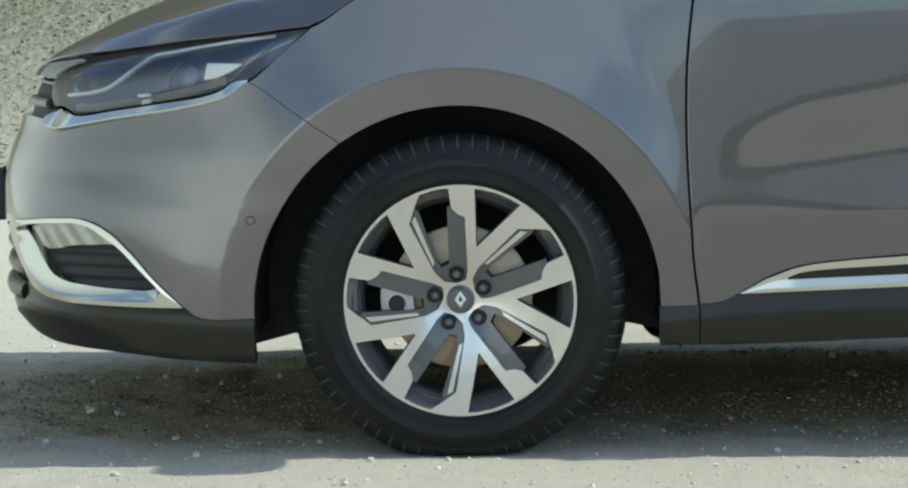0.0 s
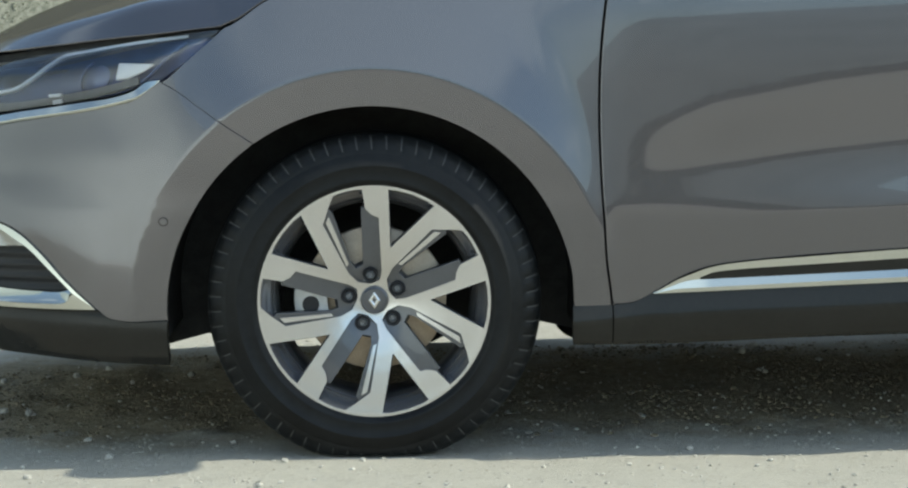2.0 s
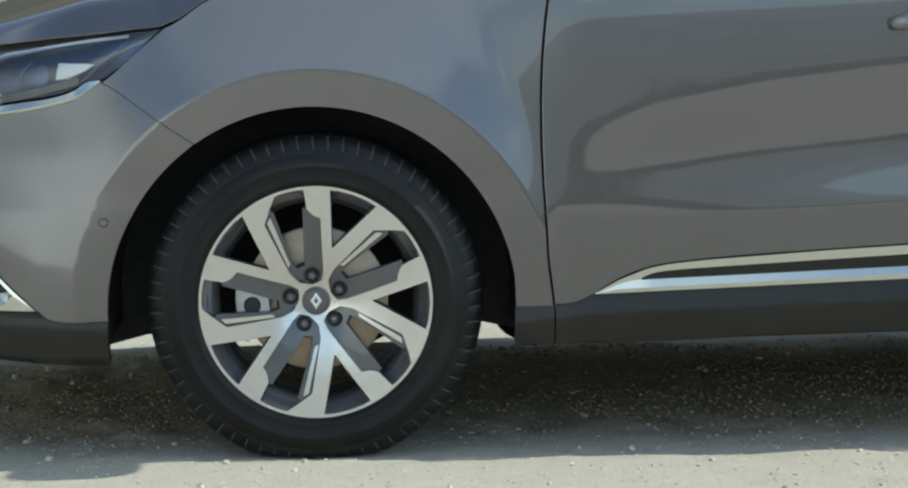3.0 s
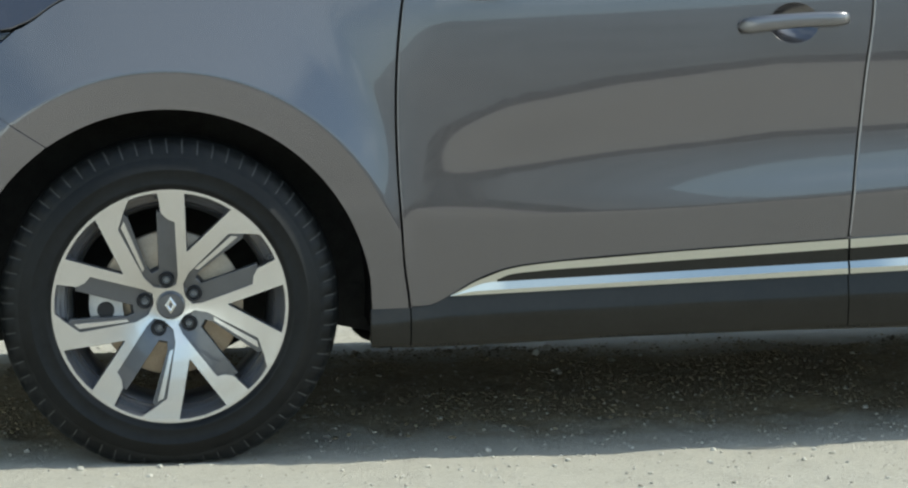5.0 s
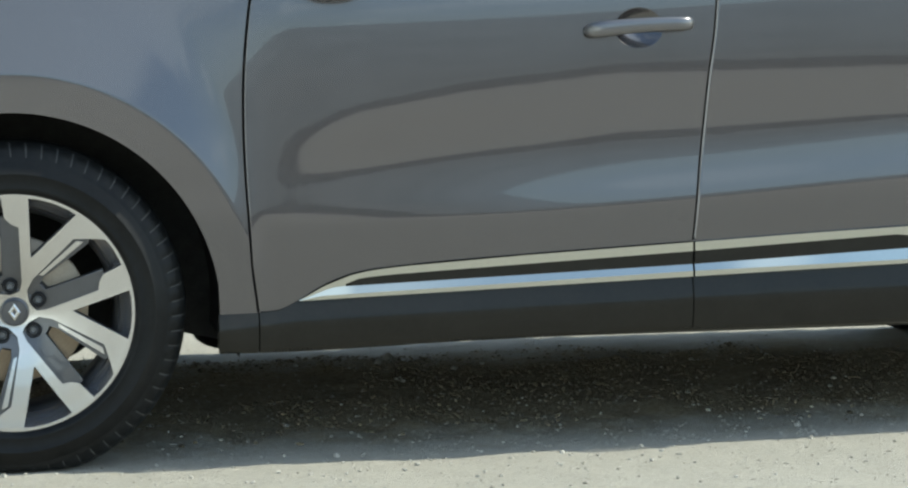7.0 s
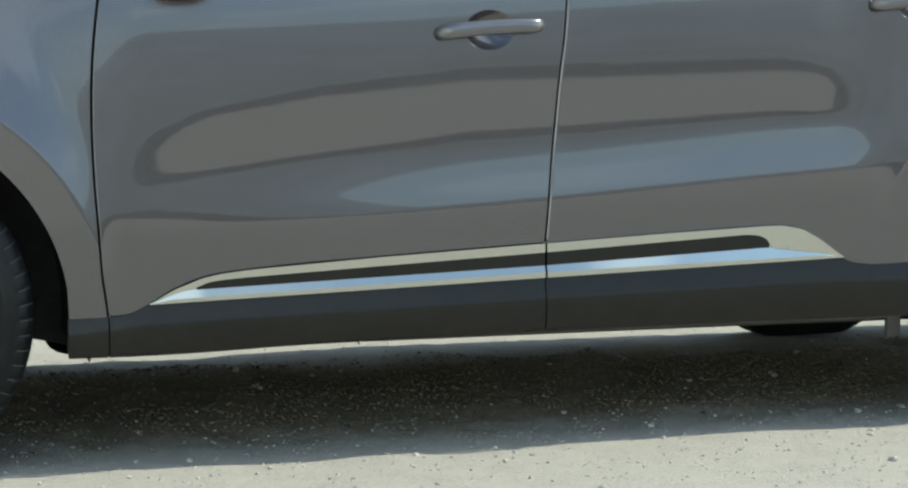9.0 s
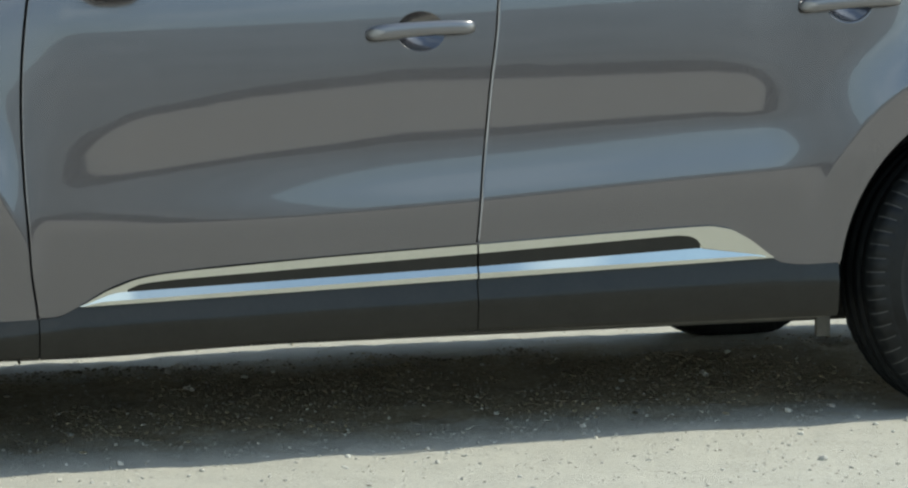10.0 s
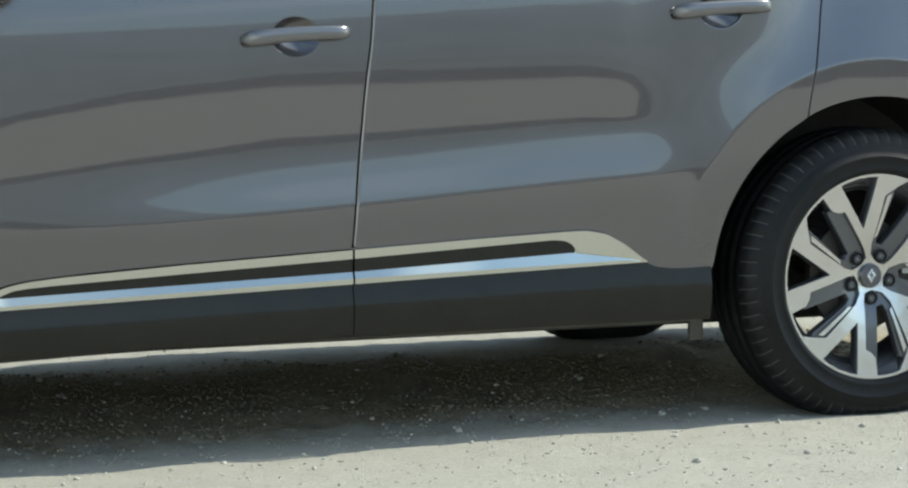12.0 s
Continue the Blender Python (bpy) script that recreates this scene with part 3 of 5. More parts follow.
def door_handle(owner, x0, z0, x1, z1):
    """Bowed grip on two feet over a round hollow."""
    mid_x, mid_z = (x0 + x1) / 2, (z0 + z1) / 2
    base = float(skin(mid_x, mid_z)[1])
    bm = bmesh.new()
    n, m = 40, 16
    rows = []
    for i in range(n + 1):
        u = 0.5 - 0.5 * math.cos(math.pi * i / n)
        x = x0 + (x1 - x0) * u
        z = z0 + (z1 - z0) * u + 0.004 * math.sin(math.pi * u)
        end = min(1, math.sqrt(max(0, 1 - (2 * u - 1) ** 14)))
        half_h, half_d = 0.0182 * (1 - 0.14 * u) * max(end, 0.02), 0.011 * max(end, 0.02)
        y = float(skin(x, z)[1]) - 0.004 - 0.025 * (1 - (2 * u - 1) ** 8)
        row = []
        for k in range(m):
            a = 2 * math.pi * k / m
            ca, sa = math.cos(a), math.sin(a)
            row.append(bm.verts.new((x, y + half_d * math.copysign(abs(ca) ** 0.75, ca), z + half_h * math.copysign(abs(sa) ** 0.7, sa))))
        rows.append(row)
    for a, b in zip(rows, rows[1:]):
        for k in range(m):
            bm.faces.new((a[k], a[(k + 1) % m], b[(k + 1) % m], b[k]))
    bm.faces.new(rows[0])
    bm.faces.new(rows[-1])
    bmesh.ops.recalc_face_normals(bm, faces=bm.faces)
    grip = part("door_handle", bm, HANDLE_PAINT, owner, "satin grey grip handle")
    for u in (0.11, 0.90):
        x, z = x0 + (x1 - x0) * u, z0 + (z1 - z0) * u
        y = float(skin(x, z)[1])
        part("handle_foot", box((x - 0.010, y - 0.020, z - 0.011), (x + 0.014, y + 0.004, z + 0.011), 0.004), HANDLE_PAINT, owner)
    return grip


HANDLE_PAINT = material("satin silver handle", (0.155, 0.152, 0.157), 0.3, 0.8, 0.8, vary=0.04, scale=30)


def bowl(owner, cx, cz, rx, rz, depth=0.028):
    """Round hollow behind a handle, sunk into the door."""
    verts, faces, nor = [], [], []
    n, m = 40, 12
    y0 = float(skin(cx, cz)[1])
    for j in range(m + 1):
        f = j / m
        for k in range(n):
            a = 2 * math.pi * k / n
            x, z = cx + rx * f * math.cos(a), cz + rz * f * math.sin(a)
            y = float(skin(x, z)[1]) + 0.0005 + depth * (1 - f ** 2.0)
            verts.append((x, y, z))
    for j in range(m):
        for k in range(n):
            a, b, c, d = j * n + k, j * n + (k + 1) % n, (j + 1) * n + (k + 1) % n, (j + 1) * n + k
            faces.append((a, d, c, b) if j else (a, d, c))
    return mesh_object("handle_bowl", verts, faces, PAINT, owner)

for owner, x0, z0, x1, z1 in ((front_door, 1.264, 0.938, 1.520, 0.9535), (rear_door, 2.322, 0.998, 2.585, 1.0135)):
    door_handle(owner, x0, z0, x1, z1)
    bowl(owner, *BOWLS["front_door" if owner is front_door else "rear_door"])

# bonnet: a height field over the plan inside its edge line, with a flank, a crease and a flat top
edge_sz = np.vstack([curve(hood_gap, 0.006), curve(hood_side, 0.006)])
edge_sz[:, 1] += np.interp(edge_sz[:, 0], [-1.4, -1.0, -0.36, -0.30, 0.4], [0.003, 0.005, 0.001, 0.002, 0.003])
edge = skin(edge_sz[:, 0], edge_sz[:, 1])
edge[:, 0] += 0.003
fine_sz = np.stack([np.interp(np.linspace(0, 1, 1400), np.linspace(0, 1, len(edge_sz)), edge_sz[:, k]) for k in (0, 1)], 1)
fine_edge = skin(fine_sz[:, 0], fine_sz[:, 1])
fine_edge[:, 0] += 0.003
RIDGE = eased([-1.10, -1.05, -0.97, -0.83, -0.70, -0.50, -0.20, 0.20, 0.45], [0.845, 0.874, 0.924, 0.992, 1.042, 1.108, 1.155, 1.172, 1.176], 0.10)


def bonnet_height(p):
    out = np.zeros(len(p))
    for i in range(0, len(p), 1500):
        b = p[i:i + 1500].copy()
        b[:, 1] = np.where(b[:, 1] > YC, 2 * YC - b[:, 1], b[:, 1])
        d = np.linalg.norm(b[:, None] - fine_edge[None, :, :2], axis=2)
        far = d.min(1)
        w = 1 / (d * d + 0.0004 + (0.3 * far[:, None]) ** 2) ** 3
        z0 = (w @ fine_edge[:, 2]) / w.sum(1)
        flank = z0 + 1.2 * far + 0.003
        top = np.interp(b[:, 0], *RIDGE) - 0.088 * ((YC - b[:, 1]) / 0.75) ** 2
        top = np.maximum(top, z0 + 0.003 + 0.04 * far)
        k = 0.014
        q = np.clip(0.5 + 0.5 * (top - flank) / k, 0, 1)
        out[i:i + 1500] = top * (1 - q) + flank * q - k * q * (1 - q)
    return out


def bonnet_place(p):
    return np.stack([p[:, 0], p[:, 1], bonnet_height(p)], 1)


def bonnet_normal(p):
    e = 0.003
    inward = np.stack([(-0.2 - p[:, 0]) * 0.5, YC - p[:, 1]], 1)
    p = p + inward / np.maximum(np.linalg.norm(inward, axis=1, keepdims=True), 0.03) * 0.006
    gx = (bonnet_height(p + [e, 0]) - bonnet_height(p - [e, 0])) / (2 * e)
    gy = (bonnet_height(p + [0, e]) - bonnet_height(p - [0, e])) / (2 * e)
    n = np.stack([-gx, -gy, np.ones(len(p))], 1)
    return n / np.linalg.norm(n, axis=1, keepdims=True)


far_edge = np.stack([edge[:, 0], 2 * YC - edge[:, 1]], 1)[::-1]
hood_outline = np.vstack([edge[:, :2], curve([edge[-1, :2], (0.40, 0.3), (0.38, YC), (0.40, 2 * YC - 0.3), far_edge[0]], 0.02)[1:-1], far_edge[:-1]])
keep = [0]
for i in range(1, len(hood_outline)):
    if np.linalg.norm(hood_outline[i] - hood_outline[keep[-1]]) > 0.0035:
        keep.append(i)
sheet("bonnet", hood_outline[keep], bonnet_place, bonnet_normal, PAINT, car, gap=0.010, lip=0.006, bend=0.0012)
pl, nm = skin_at(-0.022)
sheet("bonnet_seal", ring(moved(hood_gap, 0.0, -0.014), [(-0.335, 0.935), (-0.32, 0.97)], moved(hood_gap, 0.0, 0.014)[::-1], [(NOSE_END, 0.879), (NOSE_END, 0.853)]), pl, nm, BLACK_LINER, car, lip=0, mirror=True)

# front bumper
fog_out_top = [(-1.197, 0.490), (-1.160, 0.500), (-1.028, 0.515), (-0.904, 0.524), (-0.828, 0.524), (-0.787, 0.514), (-0.750, 0.494), (-0.710, 0.457), (-0.660, 0.398), (-0.593, 0.334)]
fog_out_low = [(-0.593, 0.334), (-0.688, 0.334), (-0.793, 0.334), (-0.904, 0.336), (-0.974, 0.344), (-1.016, 0.355), (-1.083, 0.392), (-1.140, 0.435), (-1.185, 0.478), (-1.197, 0.490)]
trim_low = [(-0.461, 0.832), (-0.476, 0.821), (-0.509, 0.799), (-0.562, 0.784), (-0.630, 0.771), (-0.782, 0.750), (-0.872, 0.737), (-1.002, 0.725), (-1.026, 0.728), (-1.048, 0.734), (-1.067, 0.742)]
bumper_line = ring(moved(bumper_gap, -0.0008, -0.001), arch_points(FRONT_X, ARCH_F, -0.2615, -0.4495)[1:], [(-0.451, 0.326), (-0.4495, 0.3105)],
                   [(-0.4495, 0.3105), (-0.546, 0.311), (-0.570, 0.317), (-0.590, 0.335)], moved(fog_out_top, 0, 0.002)[::-1],
                   [(-1.199, 0.494), (-1.30, 0.50), (NOSE_END, 0.50)], [(NOSE_END, 0.742), (-1.348, 0.744), (-1.156, 0.747), (-1.069, 0.742)], moved(trim_low, 0, -0.002)[::-1])


FOG_RIDGE = curve([(-1.40, 0.535), (-1.202, 0.544), (-1.029, 0.555), (-0.942, 0.563), (-0.858, 0.569), (-0.786, 0.558), (-0.737, 0.533), (-0.691, 0.493), (-0.645, 0.450), (-0.60, 0.42), (-0.54, 0.405), (-0.46, 0.40)], 0.008)
RIDGE_UP = np.gradient(FOG_RIDGE, axis=0)[:, ::-1] * [-1, 1]
RIDGE_UP /= np.linalg.norm(RIDGE_UP, axis=1, keepdims=True)
FOG_LIFT = 0.010


def bumper_off(s, z):
    """Bulge over the fog lamp frame, with a soft hollow above it."""
    ds, dz = np.asarray(s)[..., None] - FOG_RIDGE[:, 0], np.asarray(z)[..., None] - FOG_RIDGE[:, 1]
    far = ds ** 2 + dz ** 2
    w = np.exp(-(far - far.min(-1, keepdims=True)) / 0.0006)
    d = ((ds * RIDGE_UP[:, 0] + dz * RIDGE_UP[:, 1]) * w).sum(-1) / w.sum(-1)
    near = step(-1.35, -1.0, s) * (1 - step(-0.60, -0.47, s))
    wide = np.interp(s, [-0.80, -0.60], [0.072, 0.150])
    return near * (FOG_LIFT * (1 - step(-0.012, wide, d)) + 0.03 * np.maximum(-d, 0))


pl, nm = skin_at(bumper_off)
front_bumper = sheet("front_bumper", bumper_line, pl, nm, PAINT, car, lines=flare_f, lip=0.02, mirror=True)


def disc_on_skin(name, s, z, r, mat, owner, lift=0.0015):
    p = arc(s, z, r, 0, 360, 25)[:-1]
    a, b = skin_at(lift)
    return sheet(name, p, a, b, mat, owner, gap=r * 0.6, lip=0.003)


for r, m in ((0.0095, PLASTIC), (0.0078, PAINT)):
    disc_on_skin("parking_sensor", -0.452, 0.527, r, m, front_bumper, 0.001 if m is PLASTIC else 0.002)

# skirt below the bumper
skirt_line = ring([(-1.100, 0.385), (-1.083, 0.390), (-1.016, 0.353), (-0.974, 0.342), (-0.904, 0.334), (-0.793, 0.332), (-0.688, 0.332), (-0.593, 0.332)], [(-0.593, 0.332), (-0.570, 0.315), (-0.546, 0.309), (-0.4495, 0.3085)],
                  [(-0.451, 0.30), (-0.4545, 0.209)], [(-0.456, 0.209), (-0.606, 0.213), (-0.804, 0.224), (-1.057, 0.221), (-1.139, 0.217), (-1.30, 0.215), (NOSE_END, 0.215)],
                  [(NOSE_END, 0.270), (-1.35, 0.272), (-1.20, 0.30), (-1.13, 0.345), (-1.100, 0.385)])


def skirt_off(s, z):
    return 0.003 + np.interp(z, [0.2, 0.23, 0.285, 0.31, 0.335, 0.40], [-0.018, -0.002, 0.006, 0.004, -0.004, -0.010])


pl, nm = skin_at(skirt_off)
sheet("bumper_skirt", skirt_line, pl, nm, PLASTIC, car, gap=0.012, lip=0.03, label="black plastic bumper skirt", mirror=True)

# chrome frame round the fog lamp: flat rim, then a bevel down to the opening
fog_in_top = [(-1.083, 0.492), (-1.029, 0.501), (-0.904, 0.511), (-0.837, 0.512), (-0.804, 0.504), (-0.778, 0.489), (-0.748, 0.472), (-0.699, 0.426), (-0.653, 0.377)]
fog_in_low = [(-0.653, 0.377), (-0.671, 0.372), (-0.731, 0.371), (-0.845, 0.376), (-0.914, 0.382), (-0.961, 0.396), (-0.994, 0.423), (-1.024, 0.458), (-1.060, 0.483), (-1.083, 0.492)]


def even(line, n):
    c = curve(line, 0.002)
    t = np.linspace(0, len(c) - 1, n)
    return np.stack([np.interp(t, np.arange(len(c)), c[:, k]) for k in (0, 1)], 1)


outer_ring = np.vstack([even(fog_out_top, 60)[:-1], even(fog_out_low, 60)[:-1]])
inner_ring = np.vstack([even(fog_in_top, 60)[:-1], even(fog_in_low, 60)[:-1]])
count = len(outer_ring)
u = np.arange(count) / count
flat = np.where(u < 0.5, 0.80, 0.30) + 0.50 * (np.exp(-((u - 0.5) / 0.03) ** 2) * (u >= 0.5) + np.exp(-((u - 1.0) / 0.05) ** 2))
frame_rows = []
for f, lift in ((-0.0, -0.02), (-0.0, 0.004), (0.03, 0.0075), ("flat", 0.0085), (0.05, 0.0065), (0.35, 0.0006), (0.70, -0.0040), (1.0, -0.0070), (1.0, -0.050)):
    k = flat if f == "flat" else flat + (1 - flat) * f if f > 0.04 else np.full(count, f)
    p = outer_ring + (inner_ring - outer_ring) * k[:, None]
    frame_rows.append(skin(p[:, 0], p[:, 1]) + skin_normal(p[:, 0], p[:, 1]) * (lift + 0.9 * bumper_off(p[:, 0], p[:, 1]))[:, None])
m = len(frame_rows)
frame_verts = np.vstack(frame_rows)
frame_faces = [(r * count + k, r * count + (k + 1) % count, (r + 1) * count + (k + 1) % count, (r + 1) * count + k) for r in range(m - 1) for k in range(count)]


def ring_part(name, verts, faces, mat, owner, label):
    bm = bmesh.new()
    vs = [bm.verts.new(tuple(v)) for v in verts]
    for f in faces:
        bm.faces.new([vs[i] for i in f])
    bmesh.ops.recalc_face_normals(bm, faces=bm.faces)
    return part(name, bm, mat, owner, label, sharp=22)


fog_frame = ring_part("fog_lamp_frame", frame_verts, frame_faces, CHROME, car, "chrome fog lamp surround")
ring_part("fog_lamp_frame", frame_verts * [1, -1, 1] + [0, 2 * YC, 0], frame_faces, CHROME, car, "chrome fog lamp surround")
fog_hole = ring([(-1.10, 0.50), (-0.83, 0.525), (-0.77, 0.50), (-0.64, 0.375), (-0.67, 0.362), (-0.93, 0.375), (-1.03, 0.45), (-1.10, 0.50)], gap=0.012)
pl, nm = skin_at(lambda s, z: -0.018 + 0.003 * np.sin((z - 0.02 * (s + 0.9)) * 2 * math.pi / 0.026))
sheet("fog_lamp_grid", fog_hole, pl, nm, DARK, fog_frame, gap=0.006, lip=0, label="ribbed black grid")
lamp_line = ring([(-1.071, 0.493), (-1.029, 0.501), (-0.904, 0.511), (-0.837, 0.512), (-0.804, 0.504), (-0.778, 0.489), (-0.748, 0.472)], [(-0.748, 0.472), (-0.871, 0.464), (-1.013, 0.454), (-1.046, 0.467), (-1.071, 0.493)], gap=0.008)
pl, nm = skin_at(lambda s, z: -0.007 + 0.0015 * np.sin((s + 0.9 * z) * 2 * math.pi / 0.062))
sheet("fog_lamp", lamp_line, pl, nm, FOG_SILVER, fog_frame, gap=0.006, lip=0.012, label="clear ribbed fog lamp")

# lower grille between the skirts, and the upper grille
pl, nm = skin_at(-0.05)
sheet("lower_grille", ring([(-1.05, 0.24), (NOSE_END, 0.24)], [(NOSE_END, 0.51), (-1.05, 0.51)]), pl, nm, DARK, car, gap=0.03, lip=0, mirror=True)
for z, r in ((0.478, 0.013), (0.440, 0.017), (0.392, 0.023), (0.335, 0.027), (0.285, 0.020)):
    s = np.linspace(-1.13, NOSE_END, 40)
    p = skin(s, np.full(40, z))
    p = p + skin_normal(s, np.full(40, z)) * -0.016
    p = np.vstack([p, np.stack([p[::-1, 0], 2 * YC - p[::-1, 1], p[::-1, 2]], 1)[1:]])
    part("grille_fin", swept(p, r, 10), PLASTIC, car)
pl, nm = skin_at(-0.024)
sheet("upper_grille", ring([(-1.030, 0.734), (NOSE_END, 0.73)], [(NOSE_END, 0.862), (-1.059, 0.861)]), pl, nm, DARK, car, gap=0.012, lip=0, mirror=True)
for z, r in ((0.791, 0.0125), (0.838, 0.0045)):
    s = np.linspace(-1.055, NOSE_END, 40)
    zz = np.full(40, z) - 0.012 * step(-1.3, -1.05, s)
    p = skin(s, zz) + skin_normal(s, zz) * (-0.003 - 0.03 * (1 - step(-1.34, -1.17, s)))[:, None]
    p = np.vstack([p, np.stack([p[::-1, 0], 2 * YC - p[::-1, 1], p[::-1, 2]], 1)[1:]])
    part("grille_bar", swept(p, r, 10), GRILLE_GREY, car, "satin grey grille bar")
plate_x = float(skin(NOSE_END, 0.55)[0])
number_plate = part("number_plate", box((plate_x - 0.006, YC - 0.27, 0.48), (plate_x + 0.016, YC + 0.27, 0.61), 0.004), DARK, car, "black framed number plate")
part("plate_face", box((plate_x - 0.009, YC - 0.255, 0.492), (plate_x - 0.005, YC + 0.255, 0.598), 0.001), PLATE, number_plate)
for k in range(7):
    part("plate_mark", box((plate_x - 0.0115, YC - 0.20 + k * 0.06, 0.515), (plate_x - 0.0085, YC - 0.165 + k * 0.06, 0.575)), DARK, number_plate)

# headlamps
lamp_top = [(-1.072, 0.843), (-1.047, 0.857), (-0.993, 0.874), (-0.924, 0.884), (-0.752, 0.898), (-0.587, 0.913), (-0.435, 0.929), (-0.365, 0.937), (-0.325, 0.941)]
lamp_low = [(-0.449, 0.837), (-0.464, 0.834), (-0.495, 0.831), (-0.513, 0.821), (-0.536, 0.811), (-0.576, 0.801), (-0.631, 0.793), (-0.705, 0.783), (-0.786, 0.773), (-0.879, 0.761), (-0.922, 0.759), (-0.949, 0.769), (-0.977, 0.774), (-1.013, 0.775), (-1.029, 0.798), (-1.072, 0.843)]
lens_line = ring(lamp_top, [(-0.325, 0.941), (-0.391, 0.883), (-0.449, 0.837)], lamp_low, gap=0.008)
pl, nm = skin_at(lambda s, z: -0.038 - 0.10 * step(0.84, 0.90, z) * step(-0.40, -0.55, s) * 0.35)
headlamp = sheet("headlamp", lens_line, pl, nm, LAMP_BLUE, car, gap=0.014, lip=-0.036, lip_mat=DARK, label="dark blue headlamp behind a clear cover", mirror=True)


def cover_off(s, z):
    """The cover bulges between its upper and lower edge."""
    mid = np.interp(s, [-1.07, -0.75, -0.5, -0.33], [0.805, 0.842, 0.875, 0.94])
    tall = np.interp(s, [-1.07, -0.75, -0.5, -0.33], [0.055, 0.060, 0.05, 0.03])
    return -0.004 + 0.012 * (1 - ((z - mid) / tall) ** 2) - 0.09 * (z - mid)


pl, nm = skin_at(cover_off)
cover = sheet("lamp_cover", lens_line, pl, nm, CLEAR, headlamp, gap=0.014, lip=0, label="clear lamp cover")
cover.visible_shadow = False


brow_low = [(NOSE_END, 0.842), (-1.30, 0.842), (-1.15, 0.842), (-1.062, 0.839)]
brow_line = ring(brow_low, moved(lamp_top[:3], -0.005, 0.001), moved([p for p in hood_gap if p[0] < -0.95], 0, -0.006)[::-1], [(NOSE_END, 0.860), (NOSE_END, 0.842)])
pl, nm = skin_at(0.0)
sheet("grille_brow", brow_line, pl, nm, PAINT, car, gap=0.012, mirror=True)


def ribbon(name, line, width, off, mat, owner, label=""):
    p = curve(line, 0.008)
    t = np.gradient(p, axis=0)
    t = t / np.linalg.norm(t, axis=1, keepdims=True)
    n = np.stack([-t[:, 1], t[:, 0]], 1) * width / 2
    a, b = skin_at(off)
    return sheet(name, np.vstack([p + n, (p - n)[::-1]]), a, b, mat, owner, gap=0.008, lip=0.010, label=label)


ribbon("light_guide", [(-1.004, 0.805), (-0.896, 0.813), (-0.852, 0.821), (-0.815, 0.840), (-0.772, 0.874), (-0.742, 0.892), (-0.690, 0.900), (-0.635, 0.907), (-0.509, 0.921), (-0.40, 0.932)], 0.0056, -0.018, LAMP_GREY, headlamp, "pale light guide")
ribbon("light_guide", [(-0.961, 0.777), (-0.869, 0.780), (-0.705, 0.798), (-0.603, 0.815), (-0.521, 0.836)], 0.016, -0.024, CAST, headlamp, "grey lamp bezel")
# added sheet that imitates the sky's reflection at the lamp's front
pl, nm = skin_at(-0.030)
sheet("lamp_sky_sheet", ring([(-1.035, 0.835), (-0.985, 0.862), (-0.90, 0.876), (-0.80, 0.886)], [(-0.80, 0.886), (-0.835, 0.846), (-0.872, 0.826)], [(-0.872, 0.826), (-0.93, 0.818), (-1.022, 0.812)], [(-1.022, 0.812), (-1.035, 0.835)], gap=0.008), pl, nm, LAMP_CHROME, headlamp, lip=0, label="added blue sheet in place of the sky's reflection")


def lens_off(s, z):
    return -0.030 + 0.006 * np.maximum(1 - ((s + 0.626) ** 2 + (z - 0.843) ** 2) / 0.032 ** 2, 0)


pl, nm = skin_at(lens_off)
sheet("projector_lens", arc(-0.626, 0.843, 0.030, 0, 360, 41)[:-1], pl, nm, LAMP_BLUE, headlamp, gap=0.006, lip=0.010, label="dark glass projector lens")
ribbon("lens_bezel", [tuple(q) for q in arc(-0.626, 0.843, 0.044, 125, 235, 9)], 0.003, -0.026, LAMP_BLUE, headlamp, "grey ring beside the lens")
ribbon("lamp_divider", [(-0.513, 0.832), (-0.487, 0.855), (-0.467, 0.875), (-0.440, 0.897), (-0.405, 0.919)], 0.0035, -0.022, LAMP_BLUE, headlamp, "grey dividing edge of the lamp")
ribbon("side_marker", [(-0.737, 0.803), (-0.705, 0.805)], 0.005, -0.012, LAMP_WHITE, headlamp, "small clear side marker")
ribbon("side_marker", [(-0.723, 0.788), (-0.700, 0.791)], 0.009, -0.012, LAMP_WHITE, headlamp, "small clear side marker")
pl, nm = skin_at(-0.020)
sheet("reflector", ring([(-0.573, 0.874), (-0.487, 0.871)], [(-0.487, 0.871), (-0.513, 0.856), (-0.547, 0.841)], [(-0.547, 0.841), (-0.573, 0.838)], [(-0.573, 0.838), (-0.573, 0.874)], gap=0.008), pl, nm, LAMP_WHITE, headlamp, lip=0.01, label="white side reflector")
trim_top = [(-1.067, 0.7435), (-1.035, 0.760), (-1.005, 0.770), (-0.977, 0.771), (-0.947, 0.758), (-0.921, 0.754), (-0.785, 0.766), (-0.631, 0.786), (-0.562, 0.796), (-0.516, 0.812), (-0.495, 0.828), (-0.461, 0.833)]


TRIM_LOW = eased(*[list(q) for q in zip(*trim_low[::-1])], 0.06)


def trim_off(s, z):
    lo = np.interp(s, *TRIM_LOW)
    ends = step(-1.088, -1.045, s) * (1 - step(-0.53, -0.462, s))
    return 0.001 + ends * (0.009 - 0.46 * np.maximum(z - lo, -0.01))


